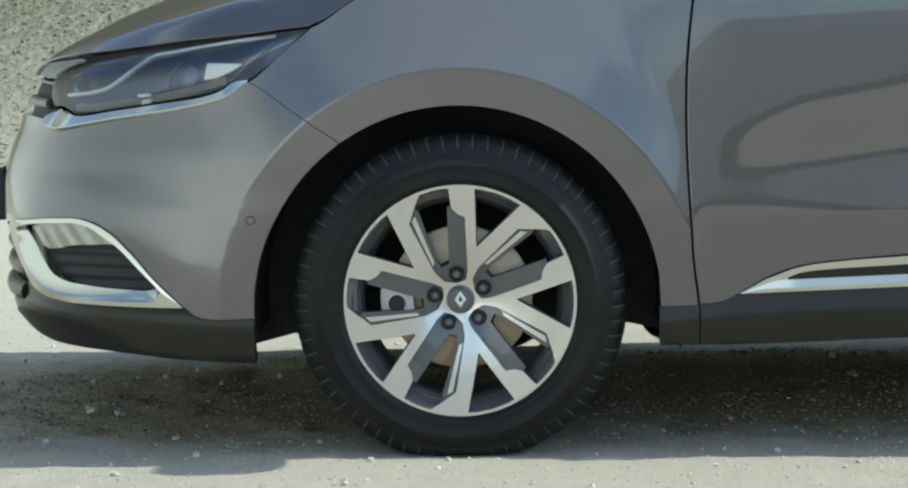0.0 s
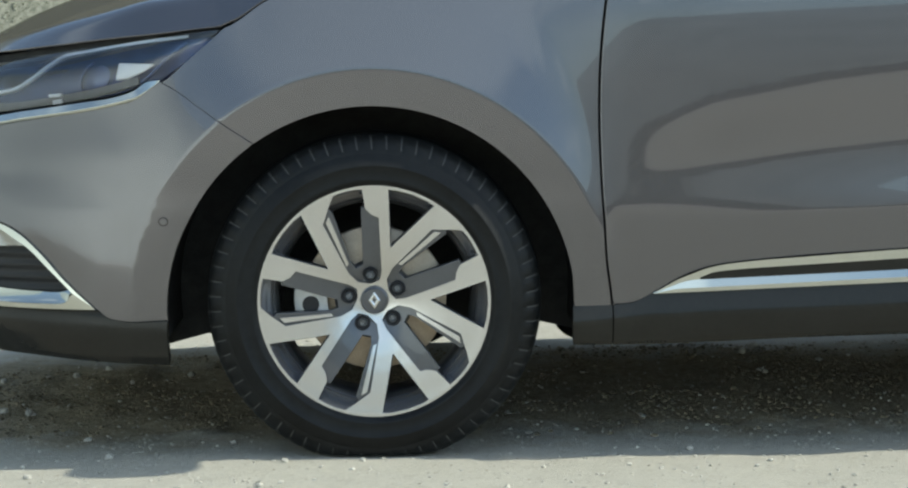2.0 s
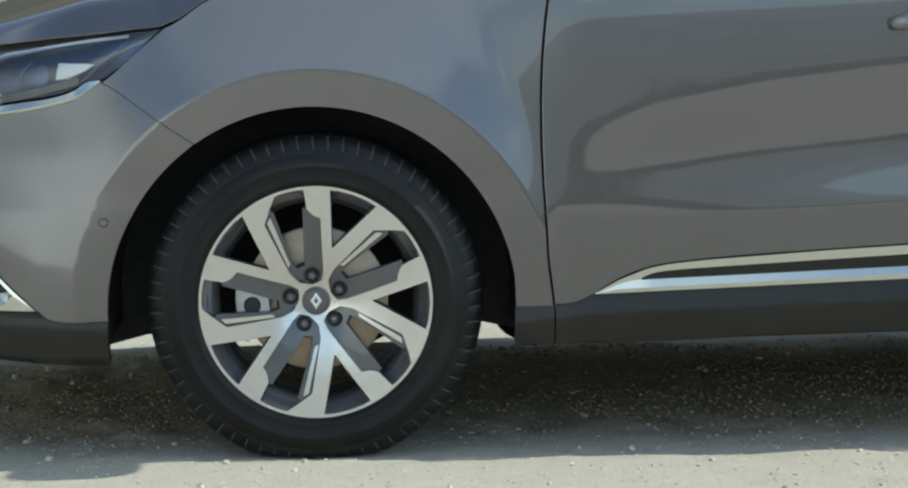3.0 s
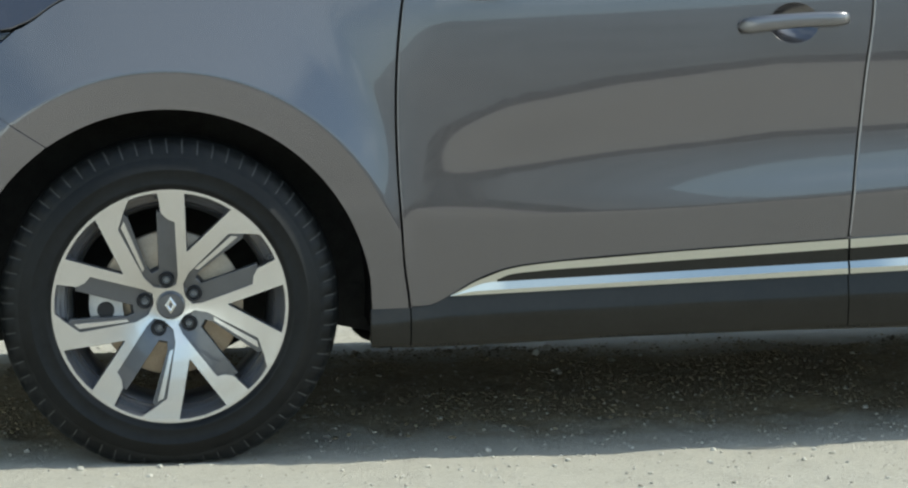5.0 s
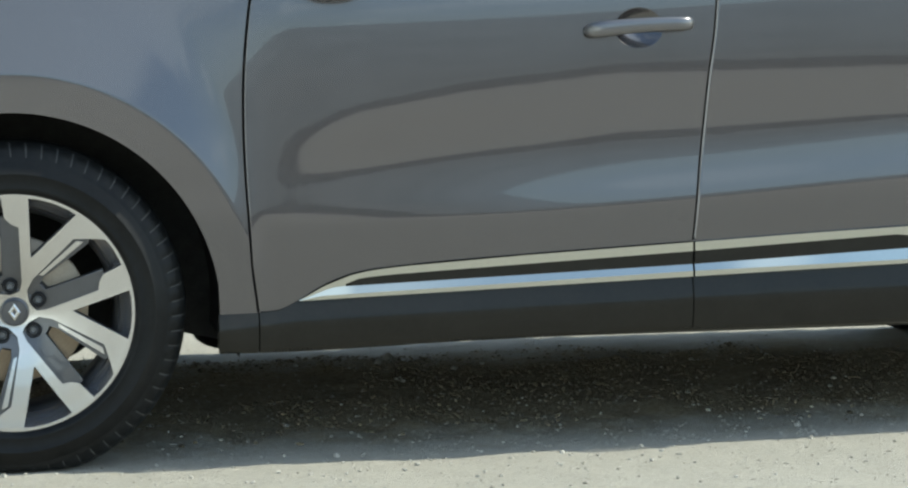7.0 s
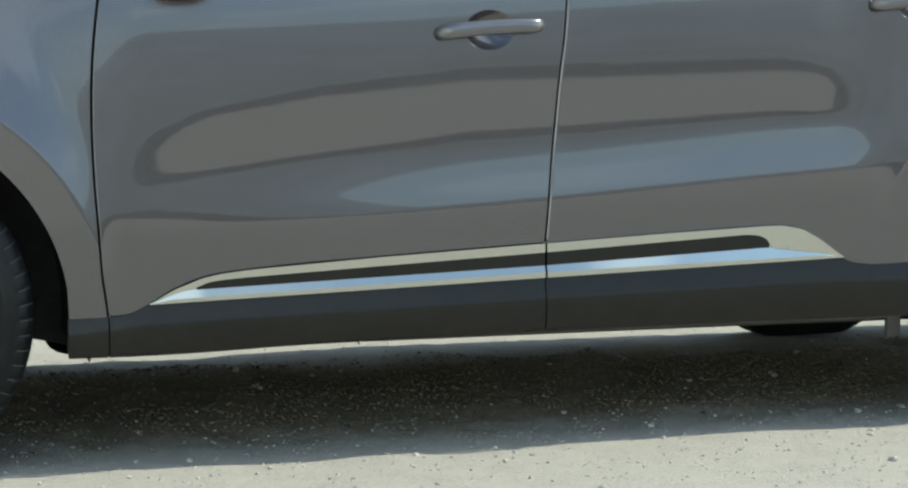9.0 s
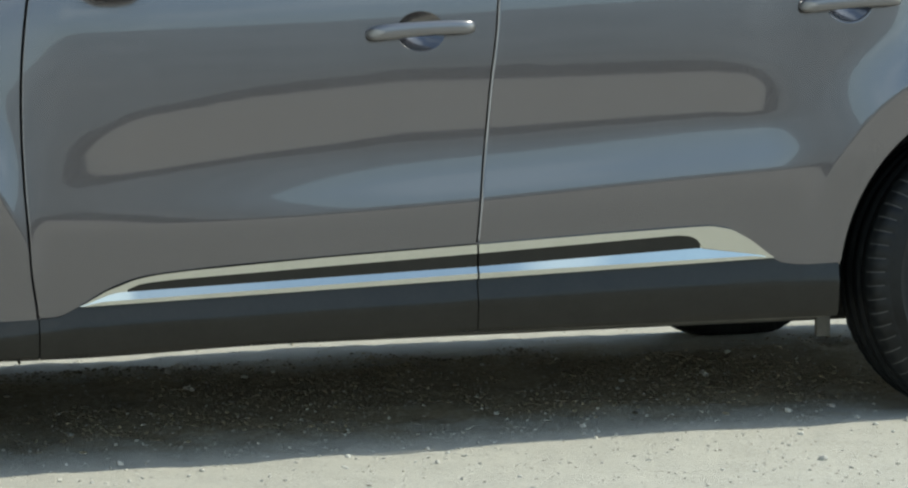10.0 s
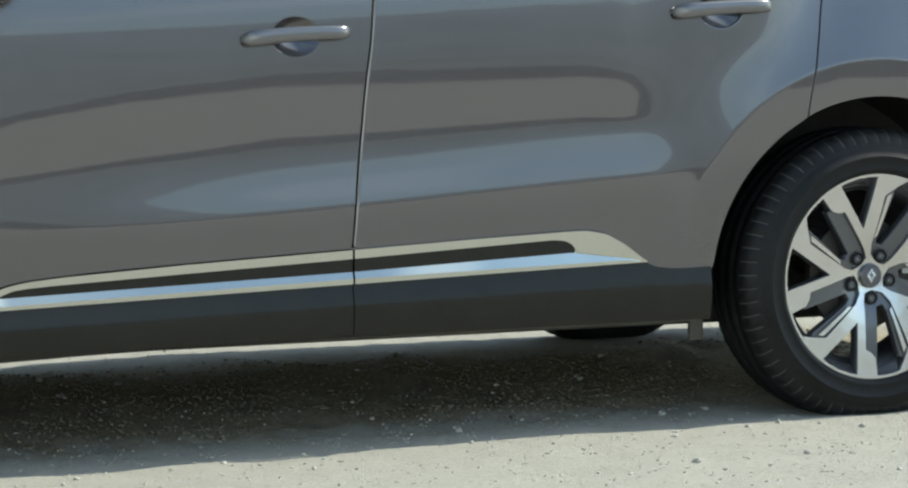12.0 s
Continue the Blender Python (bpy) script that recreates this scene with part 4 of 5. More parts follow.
pl, nm = skin_at(trim_off)
sheet("headlamp_trim", ring(trim_top, [(-0.461, 0.833), (-0.461, 0.832)], trim_low[1:], gap=0.008), pl, nm, CHROME, car, gap=0.008, lip=0.012, label="chrome trim under the headlamp", mirror=True)

# under the skin
section = [(0.03, 0.30), (0.03, 0.254), (0.26, 0.217), (0.55, 0.185), (0.80, 0.165), (1.15, 0.160), (1.45, 0.185), (1.83, 0.253), (1.83, 0.30)]
lofted("floor_pan", [[(x, y, z) for y, z in section] for x in (0.455, 1.0, 1.8, 2.405)], UNDER, car)
# plain boxes added to block leaking sun and bright ground behind the wheels
part("rear_axle_block", box((2.38, 0.39, 0.195), (3.45, 1.47, 0.36), 0.03), BLACK_LINER, car)
part("front_axle_block", box((-0.02, 0.39, 0.235), (0.47, 1.47, 0.36), 0.03), BLACK_LINER, car)
part("subframe", box((-0.45, 0.42, 0.215), (-0.03, 1.44, 0.36), 0.03), BLACK_LINER, car)
part("engine_tray", box((-0.86, 0.42, 0.24), (-0.30, 2 * YC - 0.42, 0.40), 0.03), BLACK_LINER, car)
for cx, r in ((FRONT_X, ARCH_F), (REAR_X, ARCH_B)):
    for flip in (0, 1):
        prof = [(r + 0.004, 0.016), (r + 0.012, 0.03), (r + 0.012, 0.40), (0.12, 0.40)]
        bm = spun(prof, 48, radians(-8), radians(196))
        if flip:
            bmesh.ops.scale(bm, vec=(1, -1, 1), verts=bm.verts)
        bmesh.ops.translate(bm, verts=bm.verts, vec=(cx, 2 * YC if flip else 0, ARCH_Z))
        part("wheel_arch_liner", bm, BLACK_LINER, car)
        if cx < 1:
            # the deep part of the front liners reaches lower
            bm = spun([(r + 0.06, 0.10), (r + 0.06, 0.395), (0.12, 0.395)], 48, radians(-12.5), radians(207))
            if flip:
                bmesh.ops.scale(bm, vec=(1, -1, 1), verts=bm.verts)
            bmesh.ops.translate(bm, verts=bm.verts, vec=(cx, 2 * YC if flip else 0, ARCH_Z))
            part("wheel_arch_liner", bm, BLACK_LINER, car)
# drop tab ahead of the rear wheel
part("mud_deflector", box((2.459, 0.195, 0.182), (2.497, 0.212, 0.30), 0.004), UNDER, car)
# inner sill faces close the gaps behind the panels
part("inner_shell", box((0.455, 0.075, 0.262), (2.40, 0.15, 1.05), 0.01), DARK, car)
part("inner_shell", box((0.455, 2 * YC - 0.15, 0.262), (2.40, 2 * YC - 0.075, 1.05), 0.01), DARK, car)

# cabin above the belt: glass, pillars and roof
def cabin_y(x, z):
    return float(side(x, BELT)) + (z - BELT) * 0.42 + 0.35 * max(0, z - 1.45) ** 1.3


def cabin_sheet(name, corners, mat, lift, owner, mirror=True, label=""):
    def place_c(p):
        return np.array([(x, cabin_y(x, z) - lift, z) for x, z in p])

    def normal_c(p):
        n = np.array([0, -1, 0.42]) / math.hypot(1, 0.42)
        return np.tile(n, (len(p), 1))
    return sheet(name, ring(*[[a, b] for a, b in zip(corners, corners[1:] + corners[:1])], gap=0.04), place_c, normal_c, mat, owner, gap=0.06, lip=0.02, mirror=mirror, label=label)


cabin_sheet("cabin_frame", [(0.10, BELT), (3.50, BELT), (3.35, 1.60), (2.6, 1.665), (1.25, 1.62), (0.85, 1.45)], PAINT, 0.0, car)
for corners in ([(0.42, 1.12), (1.50, 1.12), (1.52, 1.56), (1.22, 1.55), (0.90, 1.41)], [(1.62, 1.12), (2.62, 1.12), (2.60, 1.585), (1.62, 1.57)], [(2.72, 1.12), (3.30, 1.15), (3.20, 1.55), (2.70, 1.585)]):
    cabin_sheet("side_window", corners, GLASS, 0.004, car, label="dark tinted side window")


def loft(name, rows, mat, label=""):
    bm = bmesh.new()
    vs = [[bm.verts.new(p) for p in r] for r in rows]
    for a, b in zip(vs, vs[1:]):
        for i in range(len(a) - 1):
            bm.faces.new((a[i], a[i + 1], b[i + 1], b[i]))
    bmesh.ops.recalc_face_normals(bm, faces=bm.faces)
    bmesh.ops.solidify(bm, geom=list(bm.faces), thickness=0.012)
    return part(name, bm, mat, car, label)


def across(x, z, bow, drop, n=12):
    y0 = cabin_y(x, z)
    return [(x - bow * math.sin(math.pi * k / n), y0 + (2 * YC - 2 * y0) * k / n, z + drop * math.sin(math.pi * k / n)) for k in range(n + 1)]


loft("windscreen", [across(0.10, 1.095, 0.22, 0.03), across(0.85, 1.45, 0.16, 0.05), across(1.22, 1.615, 0.10, 0.045)], GLASS, "dark windscreen")
loft("roof", [across(1.22, 1.62, 0.10, 0.045), across(1.9, 1.655, 0.02, 0.04), across(2.6, 1.665, 0.0, 0.04), across(3.36, 1.60, -0.06, 0.04)], PAINT)
loft("rear_window", [across(3.36, 1.60, -0.06, 0.03), across(3.46, 1.30, -0.14, 0.01), across(3.50, 1.10, -0.22, 0.0)], GLASS, "dark rear window")
for flip in (1, -1):
    bm = bmesh.new()
    bmesh.ops.create_uvsphere(bm, u_segments=24, v_segments=16, radius=1)
    for v in bm.verts:
        c = v.co
        q = Vector([math.copysign(abs(a) ** 0.7, a) for a in c])
        v.co = Vector((0.705 + q.x * 0.082, YC + flip * (-YC - 0.050 + q.y * 0.085), 1.104 + q.z * 0.088))
    bmesh.ops.recalc_face_normals(bm, faces=bm.faces)
    part("door_mirror", bm, PAINT, car)
    part("mirror_foot", box((0.66, YC - flip * YC - 0.07, 1.05), (0.75, YC - flip * YC + 0.07, 1.09), 0.01), PAINT, car)

# ---- wheels ----


DISH = eased([0, 0.030, 0.045, 0.065, 0.09, 0.12, 0.16, 0.20, 0.235, 0.256], [0.036, 0.036, 0.0335, 0.0275, 0.0205, 0.0150, 0.0100, 0.0065, 0.0040, 0.0020], 0.02)


def face_y(r):
    return np.interp(r, *DISH)


def rim_at(sink=0.0):
    def place_r(p):
        r = np.hypot(p[:, 0], p[:, 1])
        return np.stack([p[:, 0], face_y(r) + sink, p[:, 1]], 1)

    def normal_r(p):
        r = np.maximum(np.hypot(p[:, 0], p[:, 1]), 1e-6)
        g = (face_y(r + 0.003) - face_y(r - 0.003)) / 0.006
        n = np.stack([g * p[:, 0] / r, -np.ones(len(p)), g * p[:, 1] / r], 1)
        return n / np.linalg.norm(n, axis=1, keepdims=True)
    return place_r, normal_r


def polar(points, base, gap=0.006, closed=True):
    p = [(r * math.cos(radians(base + a)), r * math.sin(radians(base + a))) for a, r in points]
    return ring(*[[a, b] for a, b in zip(p, p[1:] + p[:1])], gap=gap)


def build_wheel():
    base = 98
    barrel = part("wheel", spun([(0.2566, 0.008), (0.2570, 0.003), (0.2585, 0.002), (0.2592, 0.006), (0.2580, 0.014), (0.2480, 0.040), (0.2380, 0.046), (0.2220, 0.056), (0.2140, 0.075), (0.2130, 0.16), (0.245, 0.215), (0.258, 0.22)], 120), BARREL, car)
    slots, pockets = [], []
    pocket = [(12.2, 0.2495), (16.5, 0.2320), (24.7, 0.2030), (34.3, 0.0820), (33.0, 0.0540), (18, 0.0420), (5, 0.0375), (-10, 0.0395), (-24, 0.0470), (-22.5, 0.0680), (-12.0, 0.1850), (-7.0, 0.1920), (-3.4, 0.2060), (-2.7, 0.2495), (1, 0.2503), (5, 0.2505), (9, 0.2503)]
    plate = [(-3.2, 0.2075), (-7.0, 0.1925), (-12.0, 0.1855), (-22.5, 0.0680), (-24, 0.0470), (-10, 0.0395), (5, 0.0375), (18, 0.0420), (33, 0.0540), (34.3, 0.0820), (24.7, 0.2030), (18.6, 0.2250),
             (16.6, 0.2170), (23.4, 0.0990), (22.0, 0.0800), (8.2, 0.0810), (-0.9, 0.2080)]
    strip = [(22.6, 0.2030), (19.2, 0.2120), (25.6, 0.1000), (30.3, 0.0960)]
    slot = [(-16.0, 0.2490), (-20, 0.2503), (-28, 0.2507), (-36, 0.2503), (-40.8, 0.2490), (-26.2, 0.1250), (-25.2, 0.1250)]
    for k in range(5):
        b = base - 72 * k
        slots.append(polar(slot, b))
        pockets.append(polar(pocket, b))
    outer = arc(0, 0, 0.2565, 0, 360, 241)[:-1]
    pl, nm = rim_at()
    sheet("rim", outer, pl, nm, ALLOY, barrel, holes=slots + pockets + [arc(0, 0, 0.031, 0, 360, 41)[:-1]], gap=0.009, lip=0.034, lip_mat=RIM_GREY, label="machined alloy face with five twin spokes")
    part("rim_well", spun([(0.2515, 0.006), (0.2505, 0.010), (0.2385, 0.030), (0.2300, 0.040), (0.2250, 0.052)], 120), WELL, barrel, "anthracite inner lip of the rim")
    for k in range(5):
        b = base - 72 * k
        pl, nm = rim_at(0.010)
        sheet("spoke_channel", polar(plate, b), pl, nm, RIM_GREY, barrel, gap=0.009, lip=0.028, label="anthracite channel between the spokes")
        pl, nm = rim_at(0.002)
        sheet("spoke_edge", polar(strip, b, 0.008), pl, nm, ALLOY, barrel, gap=0.02, lip=0.02, lip_mat=RIM_GREY, label="thin machined spoke edge")
        bx, bz = 0.0565 * math.cos(radians(b)), 0.0565 * math.sin(radians(b))
        for name, prof, m in (("bolt_seat", [(0.0165, 0.046), (0.0165, 0.030), (0.0145, 0.0275), (0.0118, 0.030), (0.0112, 0.046)], DARK),
                              ("wheel_bolt", [(0.0105, 0.046), (0.0098, 0.032), (0.0070, 0.0285), (0.0066, 0.0295), (0.0045, 0.034), (0.0001, 0.034)], CAST)):
            bm = spun(prof, 18)
            bmesh.ops.translate(bm, verts=bm.verts, vec=(bx, 0, bz))
            part(name, bm, m, barrel)
    cap = part("hub_cap", spun([(0.0308, 0.044), (0.0308, 0.031), (0.0292, 0.0285), (0.0265, 0.0275), (0.0250, 0.0290), (0.0, 0.0275)], 48), RIM_GREY, barrel)
    # lozenge on the cap: a folded band round an open middle
    bm = bmesh.new()
    o, i = [(0, 0.0190), (0.0128, 0), (0, -0.0190), (-0.0128, 0)], [(0, 0.0075), (0.0045, 0), (0, -0.0075), (-0.0045, 0)]
    vo = [bm.verts.new((x, 0.0270, z)) for x, z in o]
    vi = [bm.verts.new((x, 0.0270, z)) for x, z in i]
    vm = [bm.verts.new(((a[0] + b[0]) / 2, 0.0252, (a[1] + b[1]) / 2)) for a, b in zip(o, i)]
    for k in range(4):
        j = (k + 1) % 4
        bm.faces.new((vo[k], vo[j], vm[j], vm[k]))
        bm.faces.new((vm[k], vm[j], vi[j], vi[k]))
    bmesh.ops.recalc_face_normals(bm, faces=bm.faces)
    part("cap_badge", bm, ALLOY, barrel, "plain chrome lozenge", smooth=False)
    # tyre: revolved section with cross grooves on the shoulder, pressed flat on the ground
    sec = [(0.2555, 0.006), (0.259, -0.004), (0.266, -0.009), (0.2695, -0.0118), (0.2725, -0.0104), (0.285, -0.0135), (0.298, -0.0140), (0.2992, -0.0152), (0.3018, -0.0152), (0.303, -0.0138), (0.3245, -0.0105), (0.3255, -0.0085), (0.329, -0.0085), (0.338, -0.003), (0.348, 0.003), (0.3565, 0.010), (0.3635, 0.021), (0.3685, 0.035),
           (0.3705, 0.055), (0.365, 0.058), (0.365, 0.066), (0.3715, 0.069), (0.372, 0.100), (0.366, 0.103), (0.366, 0.113), (0.372, 0.116), (0.3715, 0.147), (0.365, 0.150), (0.365, 0.158), (0.3705, 0.161),
           (0.3685, 0.181), (0.3635, 0.195), (0.3565, 0.206), (0.338, 0.219), (0.30, 0.228), (0.259, 0.22), (0.2555, 0.21)]
    lugs, verts, faces, index = 66, [], [], []
    cut = [0.0, 0.30, 0.44, 0.53, 0.70]
    rows = []
    for k in range(lugs):
        for c in cut:
            a = 2 * math.pi * (k + c) / lugs
            groove = c in (0.44, 0.53)
            row = []
            for i, (r, y) in enumerate(sec):
                if groove and (13 <= i <= 17 or 30 <= i <= 33):
                    r -= 0.0016
                    y += 0.0012 if i < 21 else -0.0012
                skew = 0.012 * (i - 13) / 5 if 13 <= i <= 18 else 0
                x, z = r * math.cos(a + skew), r * math.sin(a + skew)
                z_low = -HUB_Z + 0.0005
                if z < z_low + 0.03:
                    press = z_low + 0.03 - z
                    z2 = max(z, z_low + 0.0)
                    if y < 0.03:
                        y -= 0.22 * min(press, 0.05)
                    z = z2
                row.append((x, y, z))
            rows.append((row, groove))
    m = len(sec)
    for row, g in rows:
        verts += row
    n = len(rows)
    for k in range(n):
        j = (k + 1) % n
        both = rows[k][1] and rows[j][1]
        for i in range(m - 1):
            faces.append((k * m + i, j * m + i, j * m + i + 1, k * m + i + 1))
            index.append(1 if both and (13 <= i <= 16) else 0)
    mesh_object("tyre", verts, faces, [RUBBER, DUSTY], barrel, index=index, label="black road tyre with dusty shoulder grooves")
    return barrel


wheel = build_wheel()
wheel.matrix_basis = pose(0, 0.008, HUB_Z)
wheel.matrix_parent_inverse = Matrix.Translation(-CAR_BASE)
inner_wheels = ((pose(WHEELBASE, 0.008, HUB_Z), 40), (pose(0, 2 * YC - 0.008, HUB_Z, 0, 0, 180), 20), (pose(WHEELBASE, 2 * YC - 0.008, HUB_Z, 0, 0, 180), 50))
# brakes
for cx, cy, sgn in ((0, 0, 1), (WHEELBASE, 0, 1), (0, 2 * YC, -1), (WHEELBASE, 2 * YC, -1)):
    disc_r = 0.160 if cx == 0 else 0.145
    bm = spun([(0.05, 0.085), (disc_r - 0.005, 0.085), (disc_r, 0.088), (disc_r, 0.112), (0.05, 0.112)], 64)
    bmesh.ops.scale(bm, vec=(1, sgn, 1), verts=bm.verts)
    bmesh.ops.translate(bm, verts=bm.verts, vec=(cx, cy, HUB_Z))
    disc = part("brake_disc", bm, STEEL if cx == 0 else STEEL_REAR, car, "worn steel brake disc")
    bm = spun([(0.0, 0.050), (0.060, 0.050), (0.072, 0.060), (0.075, 0.086)], 40)
    bmesh.ops.scale(bm, vec=(1, sgn, 1), verts=bm.verts)
    bmesh.ops.translate(bm, verts=bm.verts, vec=(cx, cy, HUB_Z))
    part("hub_bell", bm, CAST, car)
    a0 = 180 if cx == 0 else 20
    bm = spun([(0.105, 0.062), (0.150, 0.058), (0.178, 0.070), (0.182, 0.130), (0.105, 0.130)], 12, radians(a0 - 20), radians(44))
    bmesh.ops.holes_fill(bm, edges=bm.edges)
    bmesh.ops.scale(bm, vec=(1, sgn, 1), verts=bm.verts)
    bmesh.ops.translate(bm, verts=bm.verts, vec=(cx, cy, HUB_Z))
    part("brake_caliper", bm, CALIPER, car, "grey cast brake caliper")
    for ang, rad, wide in ((a0 + 4, 0.142, 0.017), (a0 - 13, 0.150, 0.008), (a0 + 19, 0.150, 0.008)):
        bm = spun([(0.0001, 0.0545), (wide, 0.0545), (wide + 0.002, 0.058), (wide + 0.002, 0.066)], 20)
        bmesh.ops.scale(bm, vec=(1, sgn, 1), verts=bm.verts)
        bmesh.ops.translate(bm, verts=bm.verts, vec=(cx + rad * math.cos(radians(ang)), cy, HUB_Z + rad * math.sin(radians(ang))))
        part("caliper_bolt", bm, DARK, car)
    bm = spun([(0.03, 0.11), (0.03, 0.5)], 16)
    bmesh.ops.scale(bm, vec=(1, sgn, 1), verts=bm.verts)
    bmesh.ops.translate(bm, verts=bm.verts, vec=(cx, cy, HUB_Z))
    part("axle_shaft", bm, DARK, car)
for m, turn in inner_wheels:
    w = copy_thing(wheel, m)
    # turn all but the flattened tyre
    for c in w.children:
        if not c.name.startswith(("tyre", "cap_badge", "hub_cap")):
            c.matrix_basis = pose(0, 0, 0, 0, turn, 0) @ c.matrix_basis

# ---- ground ----
def axis_lines(lo, hi, fine, far):
    mid = np.arange(lo, hi, fine)
    grow = [fine]
    total = fine
    while total < far:
        grow.append(grow[-1] * 1.22)
        total += grow[-1]
    g = np.cumsum(grow)
    return np.concatenate([(lo - g)[::-1], mid, hi + g])


def fbm(x, y, seed, octaves):
    """Smooth value noise summed over octaves."""
    rng = np.random.RandomState(seed)
    out = np.zeros(np.shape(x))
    for scale, height in octaves:
        table = rng.rand(256, 256)
        u, v = x / scale, y / scale
        i, j = np.floor(u).astype(int), np.floor(v).astype(int)
        fu, fv = u - i, v - j
        fu, fv = fu * fu * (3 - 2 * fu), fv * fv * (3 - 2 * fv)
        a, b = table[i % 256, j % 256], table[(i + 1) % 256, j % 256]
        c, d = table[i % 256, (j + 1) % 256], table[(i + 1) % 256, (j + 1) % 256]
        out += height * ((a * (1 - fu) + b * fu) * (1 - fv) + (c * (1 - fu) + d * fu) * fv - 0.5)
    return out


def ground_height(x, y):
    z = fbm(x, y, 3, [(0.9, 0.010), (0.23, 0.007), (0.06, 0.004)]) - 0.004 - np.interp(x, [-1.2, -0.6, 0.2, 0.8, 1.5], [0.046, 0.042, 0.032, 0.018, 0.006]) * step(1.68, 1.95, y)
    # rougher ground in a strip that passes under the car
    under_strip = step(0.12, 0.40, y) * (1 - step(1.35, 1.65, y))
    z = z + under_strip * fbm(x, y, 21, [(0.19, 0.012), (0.085, 0.016), (0.05, 0.012)])
    z = z - 0.014 * (1 - step(-0.8, -0.3, x)) * (1 - step(0.3, 0.9, y))
    z = z + 0.48 * np.maximum(y - 7.5, 0) * step(7.5, 14, y) * (1 - step(40, 120, y)) + 20 * step(40, 120, y)
    # unseen slope raised at -x for the front bumper to reflect
    z = z + (7.5 + 0.05 * np.clip(-y - 6, 0, 70) + fbm(x, y, 14, [(9.0, 0.6), (2.5, 0.3)])) * step(7.0, 11.0, -x) * step(-84, -76, y)
    z = z + 42 * step(-110, -420, y) + 6 * step(-60, -420, y) * np.sin(x / 90.0)
    return z


gx, gy = axis_lines(-2.6, 4.2, 0.024, 2800), axis_lines(-0.9, 2.6, 0.024, 2800)
gx = np.unique(np.concatenate([gx, np.arange(-13.0, -2.7, 0.25)]))   # closer lines over the bank and the unseen scarp
gy = np.unique(np.concatenate([gy, np.arange(2.8, 14.0, 0.2)]))
X, Y = np.meshgrid(gx, gy, indexing="ij")
Z = ground_height(X, Y)
nx, ny = X.shape
idx = np.arange(nx * ny).reshape(nx, ny)
quads = np.stack([idx[:-1, :-1], idx[1:, :-1], idx[1:, 1:], idx[:-1, 1:]], -1).reshape(-1, 4)


